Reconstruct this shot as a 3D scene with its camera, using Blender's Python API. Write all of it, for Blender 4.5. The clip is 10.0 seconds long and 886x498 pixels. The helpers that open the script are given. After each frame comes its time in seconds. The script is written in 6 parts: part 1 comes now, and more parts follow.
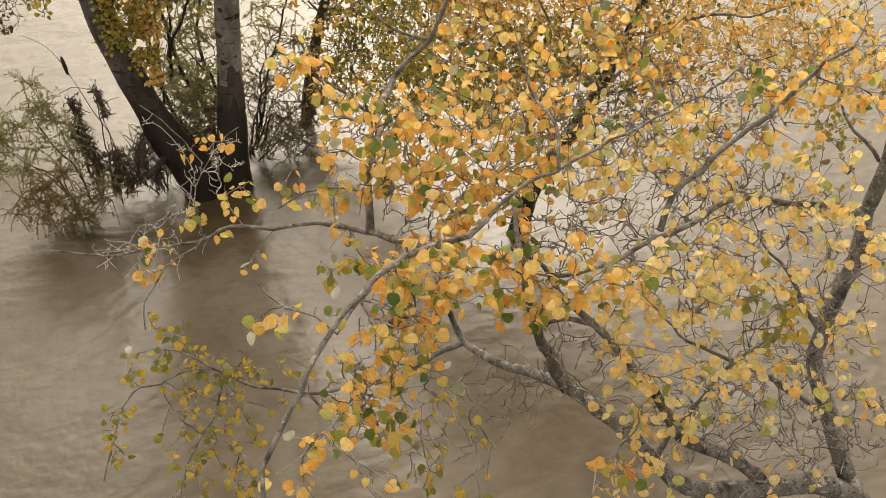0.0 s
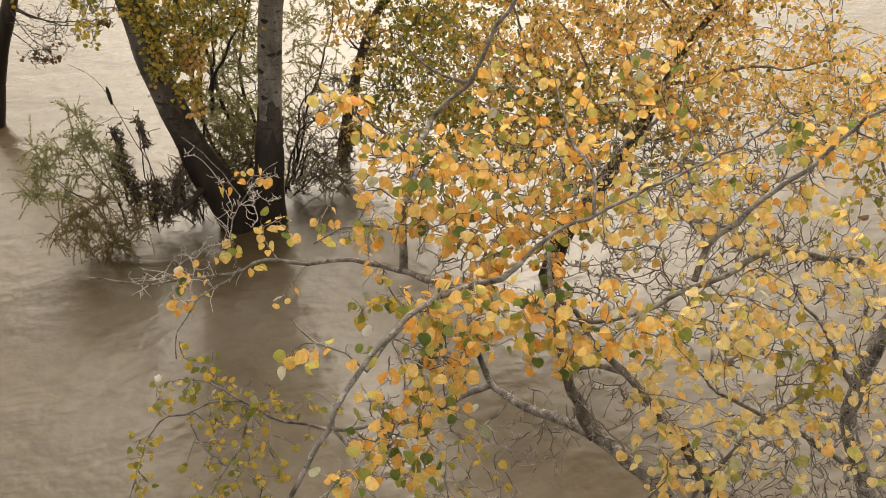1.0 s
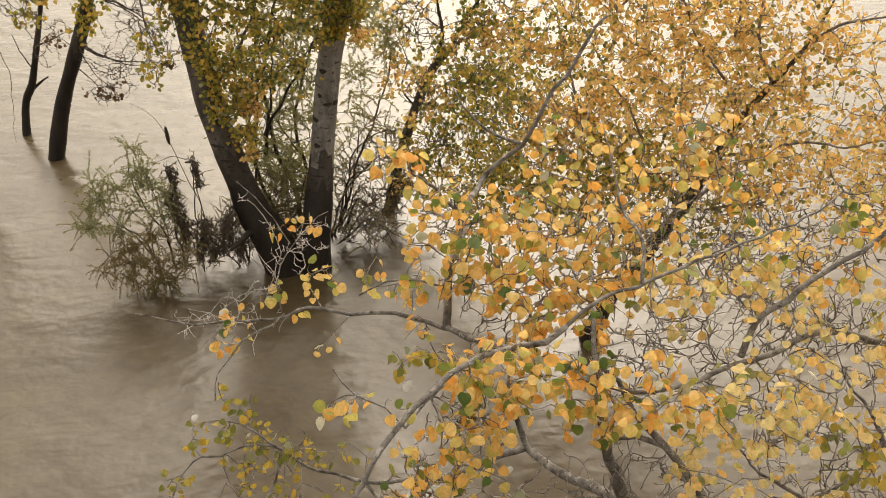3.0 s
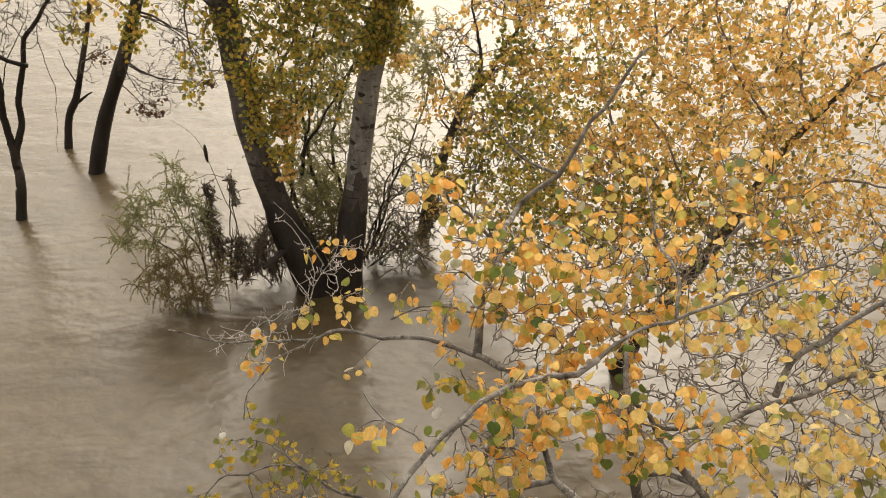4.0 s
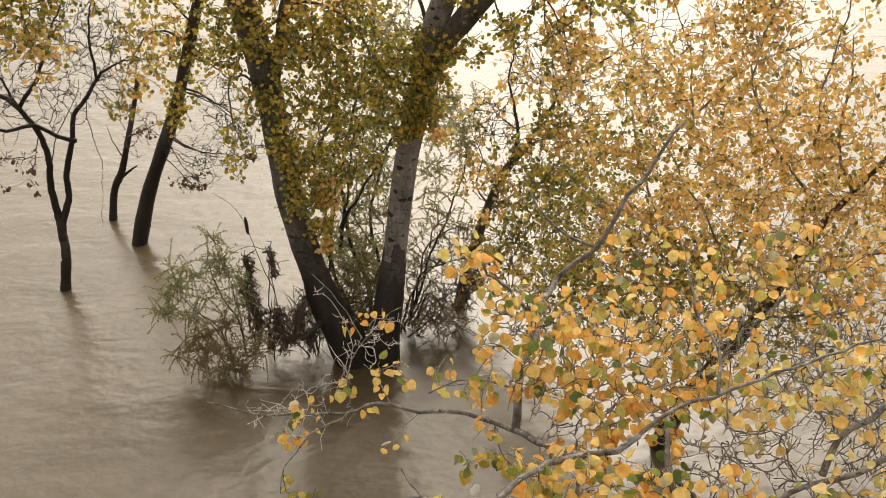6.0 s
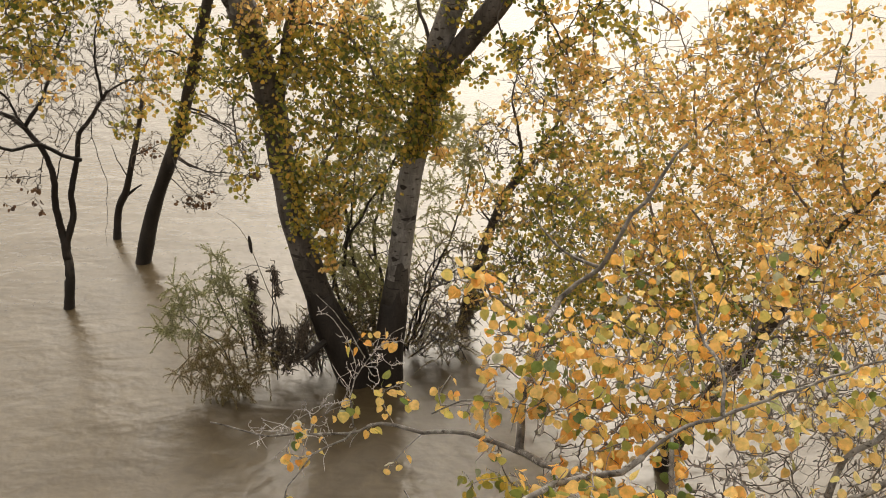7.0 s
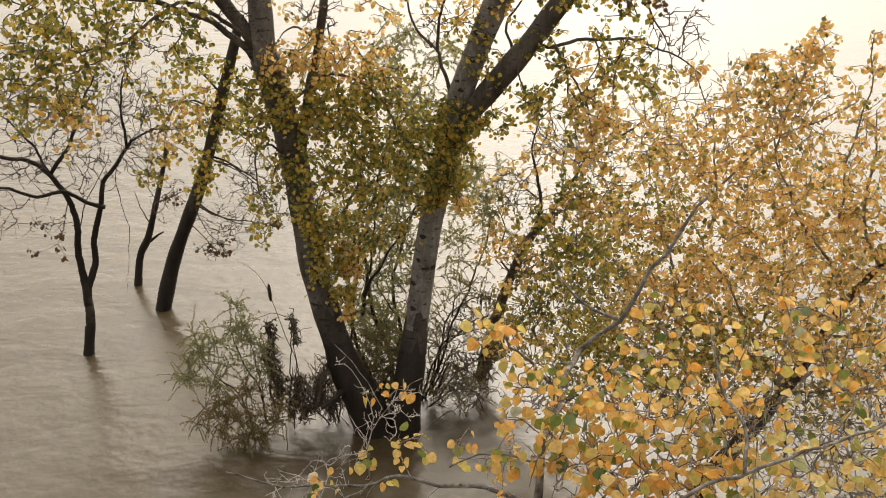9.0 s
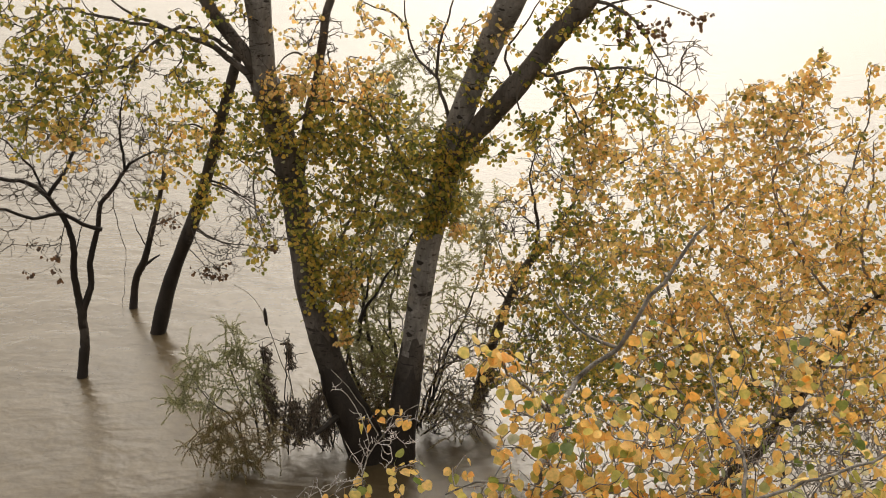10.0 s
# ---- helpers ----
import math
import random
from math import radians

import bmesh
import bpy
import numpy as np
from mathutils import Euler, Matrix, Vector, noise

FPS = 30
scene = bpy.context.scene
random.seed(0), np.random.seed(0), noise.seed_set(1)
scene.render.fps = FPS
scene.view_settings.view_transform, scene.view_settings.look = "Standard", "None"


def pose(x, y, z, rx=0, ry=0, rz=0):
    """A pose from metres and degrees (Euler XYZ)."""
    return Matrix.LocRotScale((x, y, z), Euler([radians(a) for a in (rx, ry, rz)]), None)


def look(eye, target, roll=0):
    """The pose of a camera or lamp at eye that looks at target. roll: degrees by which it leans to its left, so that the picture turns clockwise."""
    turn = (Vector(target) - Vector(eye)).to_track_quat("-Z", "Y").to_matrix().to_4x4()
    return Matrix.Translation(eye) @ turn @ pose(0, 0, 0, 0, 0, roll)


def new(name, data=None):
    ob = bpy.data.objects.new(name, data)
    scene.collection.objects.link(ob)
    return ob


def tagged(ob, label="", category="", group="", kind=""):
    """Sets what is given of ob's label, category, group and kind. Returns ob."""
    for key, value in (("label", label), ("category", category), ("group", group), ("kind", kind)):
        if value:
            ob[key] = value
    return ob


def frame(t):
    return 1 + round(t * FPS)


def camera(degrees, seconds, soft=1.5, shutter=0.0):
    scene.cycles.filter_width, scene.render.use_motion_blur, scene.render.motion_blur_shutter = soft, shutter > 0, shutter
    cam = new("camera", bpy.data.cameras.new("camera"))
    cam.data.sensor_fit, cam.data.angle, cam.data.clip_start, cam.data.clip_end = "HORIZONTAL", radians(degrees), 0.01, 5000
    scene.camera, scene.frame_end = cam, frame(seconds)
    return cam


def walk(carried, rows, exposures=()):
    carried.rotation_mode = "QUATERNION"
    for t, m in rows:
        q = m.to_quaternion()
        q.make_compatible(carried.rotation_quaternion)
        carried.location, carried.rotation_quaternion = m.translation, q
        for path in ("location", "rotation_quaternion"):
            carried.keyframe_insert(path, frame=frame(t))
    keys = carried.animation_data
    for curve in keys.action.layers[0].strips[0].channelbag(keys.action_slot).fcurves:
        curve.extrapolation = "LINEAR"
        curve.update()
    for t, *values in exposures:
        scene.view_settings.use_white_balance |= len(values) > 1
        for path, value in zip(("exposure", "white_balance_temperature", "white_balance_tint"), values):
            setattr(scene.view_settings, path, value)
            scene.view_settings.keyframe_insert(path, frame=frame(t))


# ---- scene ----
cam = camera(50.38, 10.0, soft=0.95)
PATH = [
    (0, look((0.0382, -0.0112, 4.3622), (1.0094, 3.8051, 1.2811), -1.818)),
    (0.5, look((0.0310, -0.0107, 4.3641), (0.9259, 3.8988, 1.3784), -1.441)),
    (1, look((0.0257, -0.0103, 4.3694), (0.8794, 3.9658, 1.4606), -0.902)),
    (1.5, look((0.0215, -0.0073, 4.3719), (0.8506, 4.0248, 1.5338), -0.328)),
    (2, look((0.0181, -0.0036, 4.3738), (0.8144, 4.0842, 1.6070), 0.324)),
    (2.5, look((0.0129, -0.0027, 4.3805), (0.7546, 4.1289, 1.6640), 0.543)),
    (4, look((-0.0055, 0.0035, 4.3932), (0.5137, 4.2621, 1.8252), 1.782)),
    (4.5, look((-0.0095, 0.0066, 4.3981), (0.4312, 4.3243, 1.9155), 1.540)),
    (5, look((-0.0108, 0.0037, 4.4027), (0.3593, 4.3816, 2.0159), 1.062)),
    (5.5, look((-0.0107, 0.0000, 4.4051), (0.3311, 4.4243, 2.1009), 0.698)),
    (7, look((-0.0113, -0.0011, 4.4156), (0.3086, 4.4982, 2.2584), 0.564)),
    (7.5, look((-0.0098, 0.0057, 4.4143), (0.2684, 4.5341, 2.3129), 0.409)),
    (8, look((-0.0107, 0.0046, 4.4191), (0.2302, 4.5638, 2.3806), 0.229)),
    (8.5, look((-0.0090, 0.0053, 4.4181), (0.2157, 4.5903, 2.4364), 0.212)),
    (9, look((-0.0112, 0.0041, 4.4237), (0.2112, 4.6140, 2.5004), 0.542)),
    (9.5, look((-0.0152, 0.0067, 4.4234), (0.2179, 4.6395, 2.5572), 0.938)),
    (10, look((-0.0203, 0.0081, 4.4193), (0.2243, 4.6694, 2.6271), 1.278)),
]
EXPOSURES = [(0, 0.64, 7800, 10), (5, 0.6, 7650, 10), (10, 0.38, 7350, 10)]
walk(cam, PATH, EXPOSURES)

# ---- world and sun: a bright overcast sky, lighter beyond the trees ----
SUN_AZ, SUN_EL = 12, 40
world = bpy.data.worlds.new("sky")
scene.world = world
world.use_nodes = True
nt = world.node_tree
sky = nt.nodes.new("ShaderNodeTexSky")
sky.sky_type, sky.sun_disc = "NISHITA", False
sky.sun_elevation, sky.sun_rotation = radians(SUN_EL), radians(SUN_AZ)
sky.air_density, sky.dust_density, sky.ozone_density = 1.0, 6.0, 0.5
hsv = nt.nodes.new("ShaderNodeHueSaturation")
hsv.inputs["Saturation"].default_value = 0.15
nt.links.new(sky.outputs[0], hsv.inputs["Color"])
cloud = nt.nodes.new("ShaderNodeMix")
cloud.data_type = "RGBA"
cloud.inputs["Factor"].default_value = 0.35
cloud.inputs["B"].default_value = (5.2, 5.1, 5.0, 1)
nt.links.new(hsv.outputs[0], cloud.inputs["A"])
nt.links.new(cloud.outputs["Result"], nt.nodes["Background"].inputs[0])
nt.nodes["Background"].inputs[1].default_value = 0.15

lamp = bpy.data.lights.new("sun", "SUN")
lamp.energy, lamp.angle, lamp.color = 1.3, radians(130), (1.0, 0.95, 0.87)
sun = new("sun", lamp)
a, e = radians(SUN_AZ), radians(SUN_EL)
sun.matrix_world = look((40 * math.sin(a) * math.cos(e), 40 * math.cos(a) * math.cos(e), 40 * math.sin(e)), (0, 0, 0))


# ---- materials ----
def nodes_of(name):
    m = bpy.data.materials.new(name)
    m.use_nodes = True
    n = m.node_tree.nodes
    return m, n, m.node_tree.links, n["Principled BSDF"]


def noise_tex(n, l, vector, scale, detail=4.0, rough=0.55, distortion=0.0):
    x = n.new("ShaderNodeTexNoise")
    x.inputs["Scale"].default_value = scale
    x.inputs["Detail"].default_value = detail
    x.inputs["Roughness"].default_value = rough
    x.inputs["Distortion"].default_value = distortion
    l.new(vector, x.inputs["Vector"])
    return x.outputs["Fac"]


def ramp(n, l, fac, stops, mode="LINEAR"):
    r = n.new("ShaderNodeValToRGB")
    r.color_ramp.interpolation = mode
    while len(r.color_ramp.elements) < len(stops):
        r.color_ramp.elements.new(0.5)
    for el, (p, c) in zip(r.color_ramp.elements, stops):
        el.position, el.color = p, (*c, 1)
    l.new(fac, r.inputs["Fac"])
    return r.outputs["Color"]


def mix(n, l, mode, fac, a, b):
    x = n.new("ShaderNodeMix")
    x.data_type, x.blend_type = "RGBA", mode
    for value, socket in ((fac, x.inputs["Factor"]), (a, x.inputs["A"]), (b, x.inputs["B"])):
        if isinstance(value, (int, float)):
            socket.default_value = value
        elif isinstance(value, tuple):
            socket.default_value = (*value, 1)
        else:
            l.new(value, socket)
    return x.outputs["Result"]


def scaled(n, l, scale, source="Object"):
    tc = n.new("ShaderNodeTexCoord")
    mp = n.new("ShaderNodeMapping")
    mp.inputs["Scale"].default_value = scale
    l.new(tc.outputs[source], mp.inputs["Vector"])
    return mp.outputs["Vector"]


def bump(n, l, p, height, strength, distance, under=None):
    b = n.new("ShaderNodeBump")
    b.inputs["Strength"].default_value = strength
    b.inputs["Distance"].default_value = distance
    l.new(height, b.inputs["Height"])
    if under:
        l.new(under, b.inputs["Normal"])
    if p:
        l.new(b.outputs["Normal"], p.inputs["Normal"])
    return b.outputs["Normal"]


def bark_material(name, dark, light, spots, scale=1.0, rough=0.85, relief=0.006, lichen=None, vary=None):
    """Bark: blotches, fine vertical grain and small dark marks over a base of two tones, with pale lichen patches or a tone for each twig if asked."""
    m, n, l, p = nodes_of(name)
    v = scaled(n, l, (9 * scale, 9 * scale, 3.2 * scale))
    f = scaled(n, l, (70 * scale, 70 * scale, 22 * scale))
    s = scaled(n, l, (20 * scale, 20 * scale, 55 * scale))
    big, fine, mark = noise_tex(n, l, v, 1.0, 5), noise_tex(n, l, f, 1.0, 5, 0.65), noise_tex(n, l, s, 1.0, 2, 0.5)
    tone = ramp(n, l, big, [(0.3, dark), (0.7, light)])
    grain = ramp(n, l, fine, [(0.3, (0.55, 0.55, 0.55)), (0.7, (1.1, 1.1, 1.1))])
    tone = mix(n, l, "MULTIPLY", 0.8, tone, grain)
    hit = ramp(n, l, mark, [(0.60, (0, 0, 0)), (0.68, (1, 1, 1))])
    tone = mix(n, l, "MIX", hit, tone, spots)
    if vary:
        each = n.new("ShaderNodeNewGeometry").outputs["Random Per Island"]
        tone = mix(n, l, "MULTIPLY", 1.0, tone, ramp(n, l, each, [(0.0, (vary[0],) * 3), (1.0, (vary[1],) * 3)]))
    if lichen:
        crust = noise_tex(n, l, scaled(n, l, (13 * scale, 13 * scale, 17 * scale)), 1.0, 5, 0.7, 0.6)
        tone = mix(n, l, "MIX", ramp(n, l, crust, [(0.56, (0, 0, 0)), (0.64, (0.8, 0.8, 0.8))]), tone, lichen)
    l.new(tone, p.inputs["Base Color"])
    p.inputs["Roughness"].default_value = rough
    p.inputs["Specular IOR Level"].default_value = 0.3
    first = bump(n, l, None, big, 0.6, relief * 2)
    bump(n, l, p, fine, 0.7, relief, first)
    return m


def leaf_material(name, stops, joined, thin=0.48):
    """A leaf: one tone for each leaf along the stops, mottled, letting some light through."""
    m, n, l, p = nodes_of(name)
    if joined:
        src = n.new("ShaderNodeNewGeometry").outputs["Random Per Island"]
    else:
        src = n.new("ShaderNodeObjectInfo").outputs["Random"]
    tone = ramp(n, l, src, stops)
    v = scaled(n, l, (1, 1, 1)) if joined else scaled(n, l, (0.055, 0.055, 0.055))
    blot = noise_tex(n, l, v, 55, 3)
    tone = mix(n, l, "MULTIPLY", 0.75, tone, ramp(n, l, blot, [(0.3, (0.62, 0.66, 0.5)), (0.62, (1.12, 1.06, 1.0))]))
    fleck = ramp(n, l, noise_tex(n, l, v, 230, 2), [(0.68, (0, 0, 0)), (0.74, (1, 1, 1))])
    tone = mix(n, l, "MIX", mix(n, l, "MULTIPLY", 1.0, fleck, (0.6, 0.6, 0.6)), tone, (0.16, 0.08, 0.03))
    l.new(tone, p.inputs["Base Color"])
    p.inputs["Roughness"].default_value = 0.5
    p.inputs["Specular IOR Level"].default_value = 0.35
    tr = n.new("ShaderNodeBsdfTranslucent")
    l.new(tone, tr.inputs["Color"])
    sh = n.new("ShaderNodeMixShader")
    sh.inputs[0].default_value = thin
    l.new(p.outputs[0], sh.inputs[1])
    l.new(tr.outputs[0], sh.inputs[2])
    l.new(sh.outputs[0], n["Material Output"].inputs["Surface"])
    return m


def plain_material(name, a, b, scale, rough=0.8):
    m, n, l, p = nodes_of(name)
    f = noise_tex(n, l, scaled(n, l, (1, 1, 1)), scale, 4)
    l.new(ramp(n, l, f, [(0.3, a), (0.7, b)]), p.inputs["Base Color"])
    p.inputs["Roughness"].default_value = rough
    return m


def water_material():
    """Muddy flood water: silt-brown body, small wind ripples and long streaks of the current."""
    m, n, l, p = nodes_of("muddy_water")
    wide = scaled(n, l, (0.55, 1.5, 1))
    silt = noise_tex(n, l, wide, 0.55, 5, 0.6, 0.8)
    mud = ramp(n, l, silt, [(0.3, WATER_DARK), (0.72, WATER_LIGHT)])
    cloud_a = ramp(n, l, noise_tex(n, l, scaled(n, l, (1.0, 1.3, 1)), 5.0, 4, 0.6, 1.0), [(0.34, (0.78, 0.78, 0.78)), (0.66, (1.18, 1.18, 1.18))])
    l.new(mix(n, l, "MULTIPLY", 0.8, mud, cloud_a), p.inputs["Base Color"])
    p.inputs["Roughness"].default_value = 0.27
    p.inputs["IOR"].default_value = 1.333
    p.inputs["Specular IOR Level"].default_value = 1.0
    swell = noise_tex(n, l, scaled(n, l, (0.9, 1.4, 1)), 1.3, 3, 0.5, 0.5)
    chop = noise_tex(n, l, scaled(n, l, (1.0, 1.15, 1)), 7.5, 2, 0.45, 0.2)
    fine = noise_tex(n, l, scaled(n, l, (0.8, 1.2, 1)), 19, 2, 0.5)
    first = bump(n, l, None, swell, 0.5, 0.065)
    second = bump(n, l, None, chop, 0.5, 0.016, first)
    bump(n, l, p, fine, 0.3, 0.0018, second)
    return m


WATER_DARK, WATER_LIGHT = (0.070, 0.050, 0.026), (0.102, 0.077, 0.046)
WATER = water_material()
BARK_PALE = bark_material("pale_bark", (0.13, 0.117, 0.108), (0.36, 0.34, 0.32), (0.07, 0.06, 0.05), lichen=(0.32, 0.305, 0.29))
BARK_BROWN = bark_material("brown_bark", (0.06, 0.05, 0.043), (0.19, 0.165, 0.148), (0.045, 0.036, 0.028))
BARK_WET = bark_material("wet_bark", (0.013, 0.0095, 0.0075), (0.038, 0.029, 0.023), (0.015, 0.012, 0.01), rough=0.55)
BARK_DAMP = bark_material("damp_bark", (0.03, 0.024, 0.02), (0.10, 0.085, 0.073), (0.02, 0.016, 0.013), rough=0.7)
BARK_NEAR = bark_material("grey_limb_bark", (0.05, 0.041, 0.035), (0.33, 0.305, 0.28), (0.04, 0.032, 0.026), 2.6, relief=0.004, lichen=(0.46, 0.44, 0.41))
TWIG_GREY = bark_material("grey_twig", (0.10, 0.082, 0.073), (0.50, 0.45, 0.425), (0.06, 0.05, 0.04), 3.0, relief=0.001, vary=(0.28, 1.3))
TWIG_PALE = bark_material("silvery_twig", (0.34, 0.30, 0.29), (0.74, 0.70, 0.68), (0.14, 0.12, 0.11), 3.0, relief=0.001)
TWIG_MID = bark_material("brown_twig", (0.12, 0.097, 0.086), (0.38, 0.335, 0.305), (0.045, 0.038, 0.03), 3.0, relief=0.001, vary=(0.35, 1.3))
TWIG_DARK = bark_material("dark_twig", (0.045, 0.035, 0.03), (0.13, 0.11, 0.095), (0.03, 0.025, 0.02), 3.0, relief=0.001)
BARK_DARK = bark_material("dark_bark", (0.035, 0.027, 0.022), (0.095, 0.08, 0.068), (0.025, 0.02, 0.016))
SCAR = plain_material("bark_scar", (0.016, 0.013, 0.011), (0.045, 0.036, 0.03), 40, 0.9)
DEBRIS = plain_material("flood_debris", (0.04, 0.028, 0.02), (0.15, 0.11, 0.075), 30, 0.9)
REED = plain_material("dry_reed", (0.09, 0.065, 0.04), (0.2, 0.16, 0.10), 25, 0.8)
SEED = plain_material("seed_head", (0.012, 0.009, 0.007), (0.04, 0.028, 0.02), 90, 0.95)

GOLD = [(0.0, (0.92, 0.46, 0.12)), (0.20, (0.96, 0.59, 0.19)), (0.44, (0.97, 0.69, 0.29)), (0.62, (0.94, 0.71, 0.29)),
        (0.76, (0.70, 0.60, 0.19)), (0.88, (0.30, 0.35, 0.09)), (0.965, (0.11, 0.19, 0.055)), (1.0, (0.76, 0.74, 0.64))]
OCHRE = [(0.0, (0.91, 0.50, 0.16)), (0.20, (0.96, 0.64, 0.26)), (0.44, (0.97, 0.75, 0.38)), (0.66, (0.94, 0.68, 0.28)), (0.83, (0.66, 0.53, 0.16)),
         (0.93, (0.30, 0.28, 0.07)), (1.0, (0.13, 0.16, 0.05))]
OLIVE = [(0.0, (0.78, 0.50, 0.12)), (0.22, (0.68, 0.50, 0.12)), (0.45, (0.47, 0.40, 0.09)), (0.70, (0.25, 0.265, 0.06)),
         (0.88, (0.15, 0.18, 0.045)), (1.0, (0.10, 0.125, 0.04))]
BUTTER = [(0.0, (0.95, 0.60, 0.22)), (0.25, (0.97, 0.73, 0.34)), (0.5, (0.98, 0.81, 0.44)), (0.72, (0.93, 0.79, 0.40)), (0.85, (0.70, 0.66, 0.25)), (0.94, (0.36, 0.41, 0.13)), (1.0, (0.80, 0.78, 0.66))]
LIME = [(0.0, (0.74, 0.48, 0.09)), (0.35, (0.60, 0.47, 0.11)), (0.65, (0.36, 0.34, 0.08)), (0.9, (0.18, 0.21, 0.055)), (1.0, (0.58, 0.57, 0.45))]
DEAD = [(0.0, (0.10, 0.05, 0.03)), (0.5, (0.16, 0.09, 0.05)), (1.0, (0.07, 0.045, 0.035))]
LEAVES = {}
for key, stops in (("gold", GOLD), ("butter", BUTTER), ("ochre", OCHRE), ("olive", OLIVE), ("lime", LIME), ("dead", DEAD)):
    LEAVES[key] = (leaf_material(key + "_leaf", stops, False, 0.55), leaf_material(key + "_foliage", stops, True, 0.55))
FEATHER_GREEN = leaf_material("feathery_green", [(0.0, (0.28, 0.30, 0.12)), (0.5, (0.42, 0.41, 0.19)), (1.0, (0.54, 0.49, 0.28))], True, 0.5)
FEATHER_OLIVE = leaf_material("feathery_olive", [(0.0, (0.20, 0.225, 0.10)), (0.5, (0.31, 0.315, 0.16)), (1.0, (0.41, 0.38, 0.21))], True, 0.5)
FEATHER_BROWN = leaf_material("feathery_brown", [(0.0, (0.17, 0.115, 0.05)), (0.5, (0.29, 0.21, 0.095)), (1.0, (0.25, 0.24, 0.10))], True, 0.35)


# ---- builders ----
def mesh_of(name, verts, faces, material, smooth=True):
    me = bpy.data.meshes.new(name)
    me.from_pydata([tuple(v) for v in verts], [], faces)
    me.materials.append(material)
    if smooth:
        me.polygons.foreach_set("use_smooth", [True] * len(me.polygons))
    me.update()
    return me


def thing(name, at, label, category, group="", kind=""):
    ob = new(name)
    ob.empty_display_size = 0.2
    ob.matrix_basis = Matrix.Translation(at)
    return tagged(ob, label, category, group, kind)


def part(name, me, parent, label="", m=None, kind=""):
    ob = new(name, me)
    ob.parent = parent
    ob.matrix_parent_inverse = Matrix() if parent.parent else parent.matrix_basis.inverted()
    if m is not None:
        ob.matrix_basis = m
    return tagged(ob, label, kind=kind)


def curve_through(points, step):
    """Points along a smooth curve through the given ones, about step apart."""
    P = [np.array(p, float) for p in points]
    P = [2 * P[0] - P[1]] + P + [2 * P[-1] - P[-2]]
    out = []
    for i in range(1, len(P) - 2):
        a, b, c, d = P[i - 1:i + 3]
        k = max(1, int(np.linalg.norm(c - b) / step))
        for j in range(k):
            t = j / k
            out.append(0.5 * (2 * b + (c - a) * t + (2 * a - 5 * b + 4 * c - d) * t * t + (3 * b - a - 3 * c + d) * t ** 3))
    out.append(P[-2])
    return np.array(out)


def tube(points, radii, sides, rough=0.0, rng=None):
    """Vertices and faces of a closed tapered tube."""
    pts = np.asarray(points)
    tang = np.gradient(pts, axis=0)
    tang /= np.linalg.norm(tang, axis=1)[:, None] + 1e-9
    ref = np.array([0.0, 0.0, 1.0]) if abs(tang[0][2]) < 0.8 else np.array([1.0, 0.0, 0.0])
    ang = np.arange(sides) * 2 * math.pi / sides
    verts, faces = [], []
    for i, (p, t) in enumerate(zip(pts, tang)):
        u = ref - t * (ref @ t)
        u /= np.linalg.norm(u)
        ref = u
        w = cross(t, u)
        r = radii[i] * (1 + (rng.uniform(-rough, rough, sides) if rough else 0))
        r = np.broadcast_to(r, (sides,))
        verts.extend(p + u * (r[k] * math.cos(ang[k])) + w * (r[k] * math.sin(ang[k])) for k in range(sides))
        if i:
            a, b = (i - 1) * sides, i * sides
            faces.extend((a + k, a + (k + 1) % sides, b + (k + 1) % sides, b + k) for k in range(sides))
    faces.append(tuple(range(sides - 1, -1, -1)))
    faces.append(tuple(range((len(pts) - 1) * sides, len(pts) * sides)))
    return verts, faces


def cross(a, b):
    out = np.empty_like(a)
    out[..., 0] = a[..., 1] * b[..., 2] - a[..., 2] * b[..., 1]
    out[..., 1] = a[..., 2] * b[..., 0] - a[..., 0] * b[..., 2]
    out[..., 2] = a[..., 0] * b[..., 1] - a[..., 1] * b[..., 0]
    return out


class Bag:
    """Collects pieces with equal faces (all triangles or all quads) into one mesh."""

    def __init__(self):
        self.v, self.f, self.n = [], [], 0

    def add(self, verts, faces):
        verts = np.asarray(verts, float)
        self.v.append(verts)
        self.f.append(np.asarray(faces, int) + self.n)
        self.n += len(verts)

    def mesh(self, name, material, smooth=True):
        v, f = np.concatenate(self.v), np.concatenate(self.f)
        k = f.shape[1]
        me = bpy.data.meshes.new(name)
        me.vertices.add(len(v))
        me.vertices.foreach_set("co", v.ravel().astype(np.float32))
        me.loops.add(f.size)
        me.loops.foreach_set("vertex_index", f.ravel().astype(np.int32))
        me.polygons.add(len(f))
        me.polygons.foreach_set("loop_start", np.arange(0, f.size, k, dtype=np.int32))
        me.polygons.foreach_set("use_smooth", np.full(len(f), smooth))
        me.materials.append(material)
        me.update(calc_edges=True)
        me.validate()
        return me


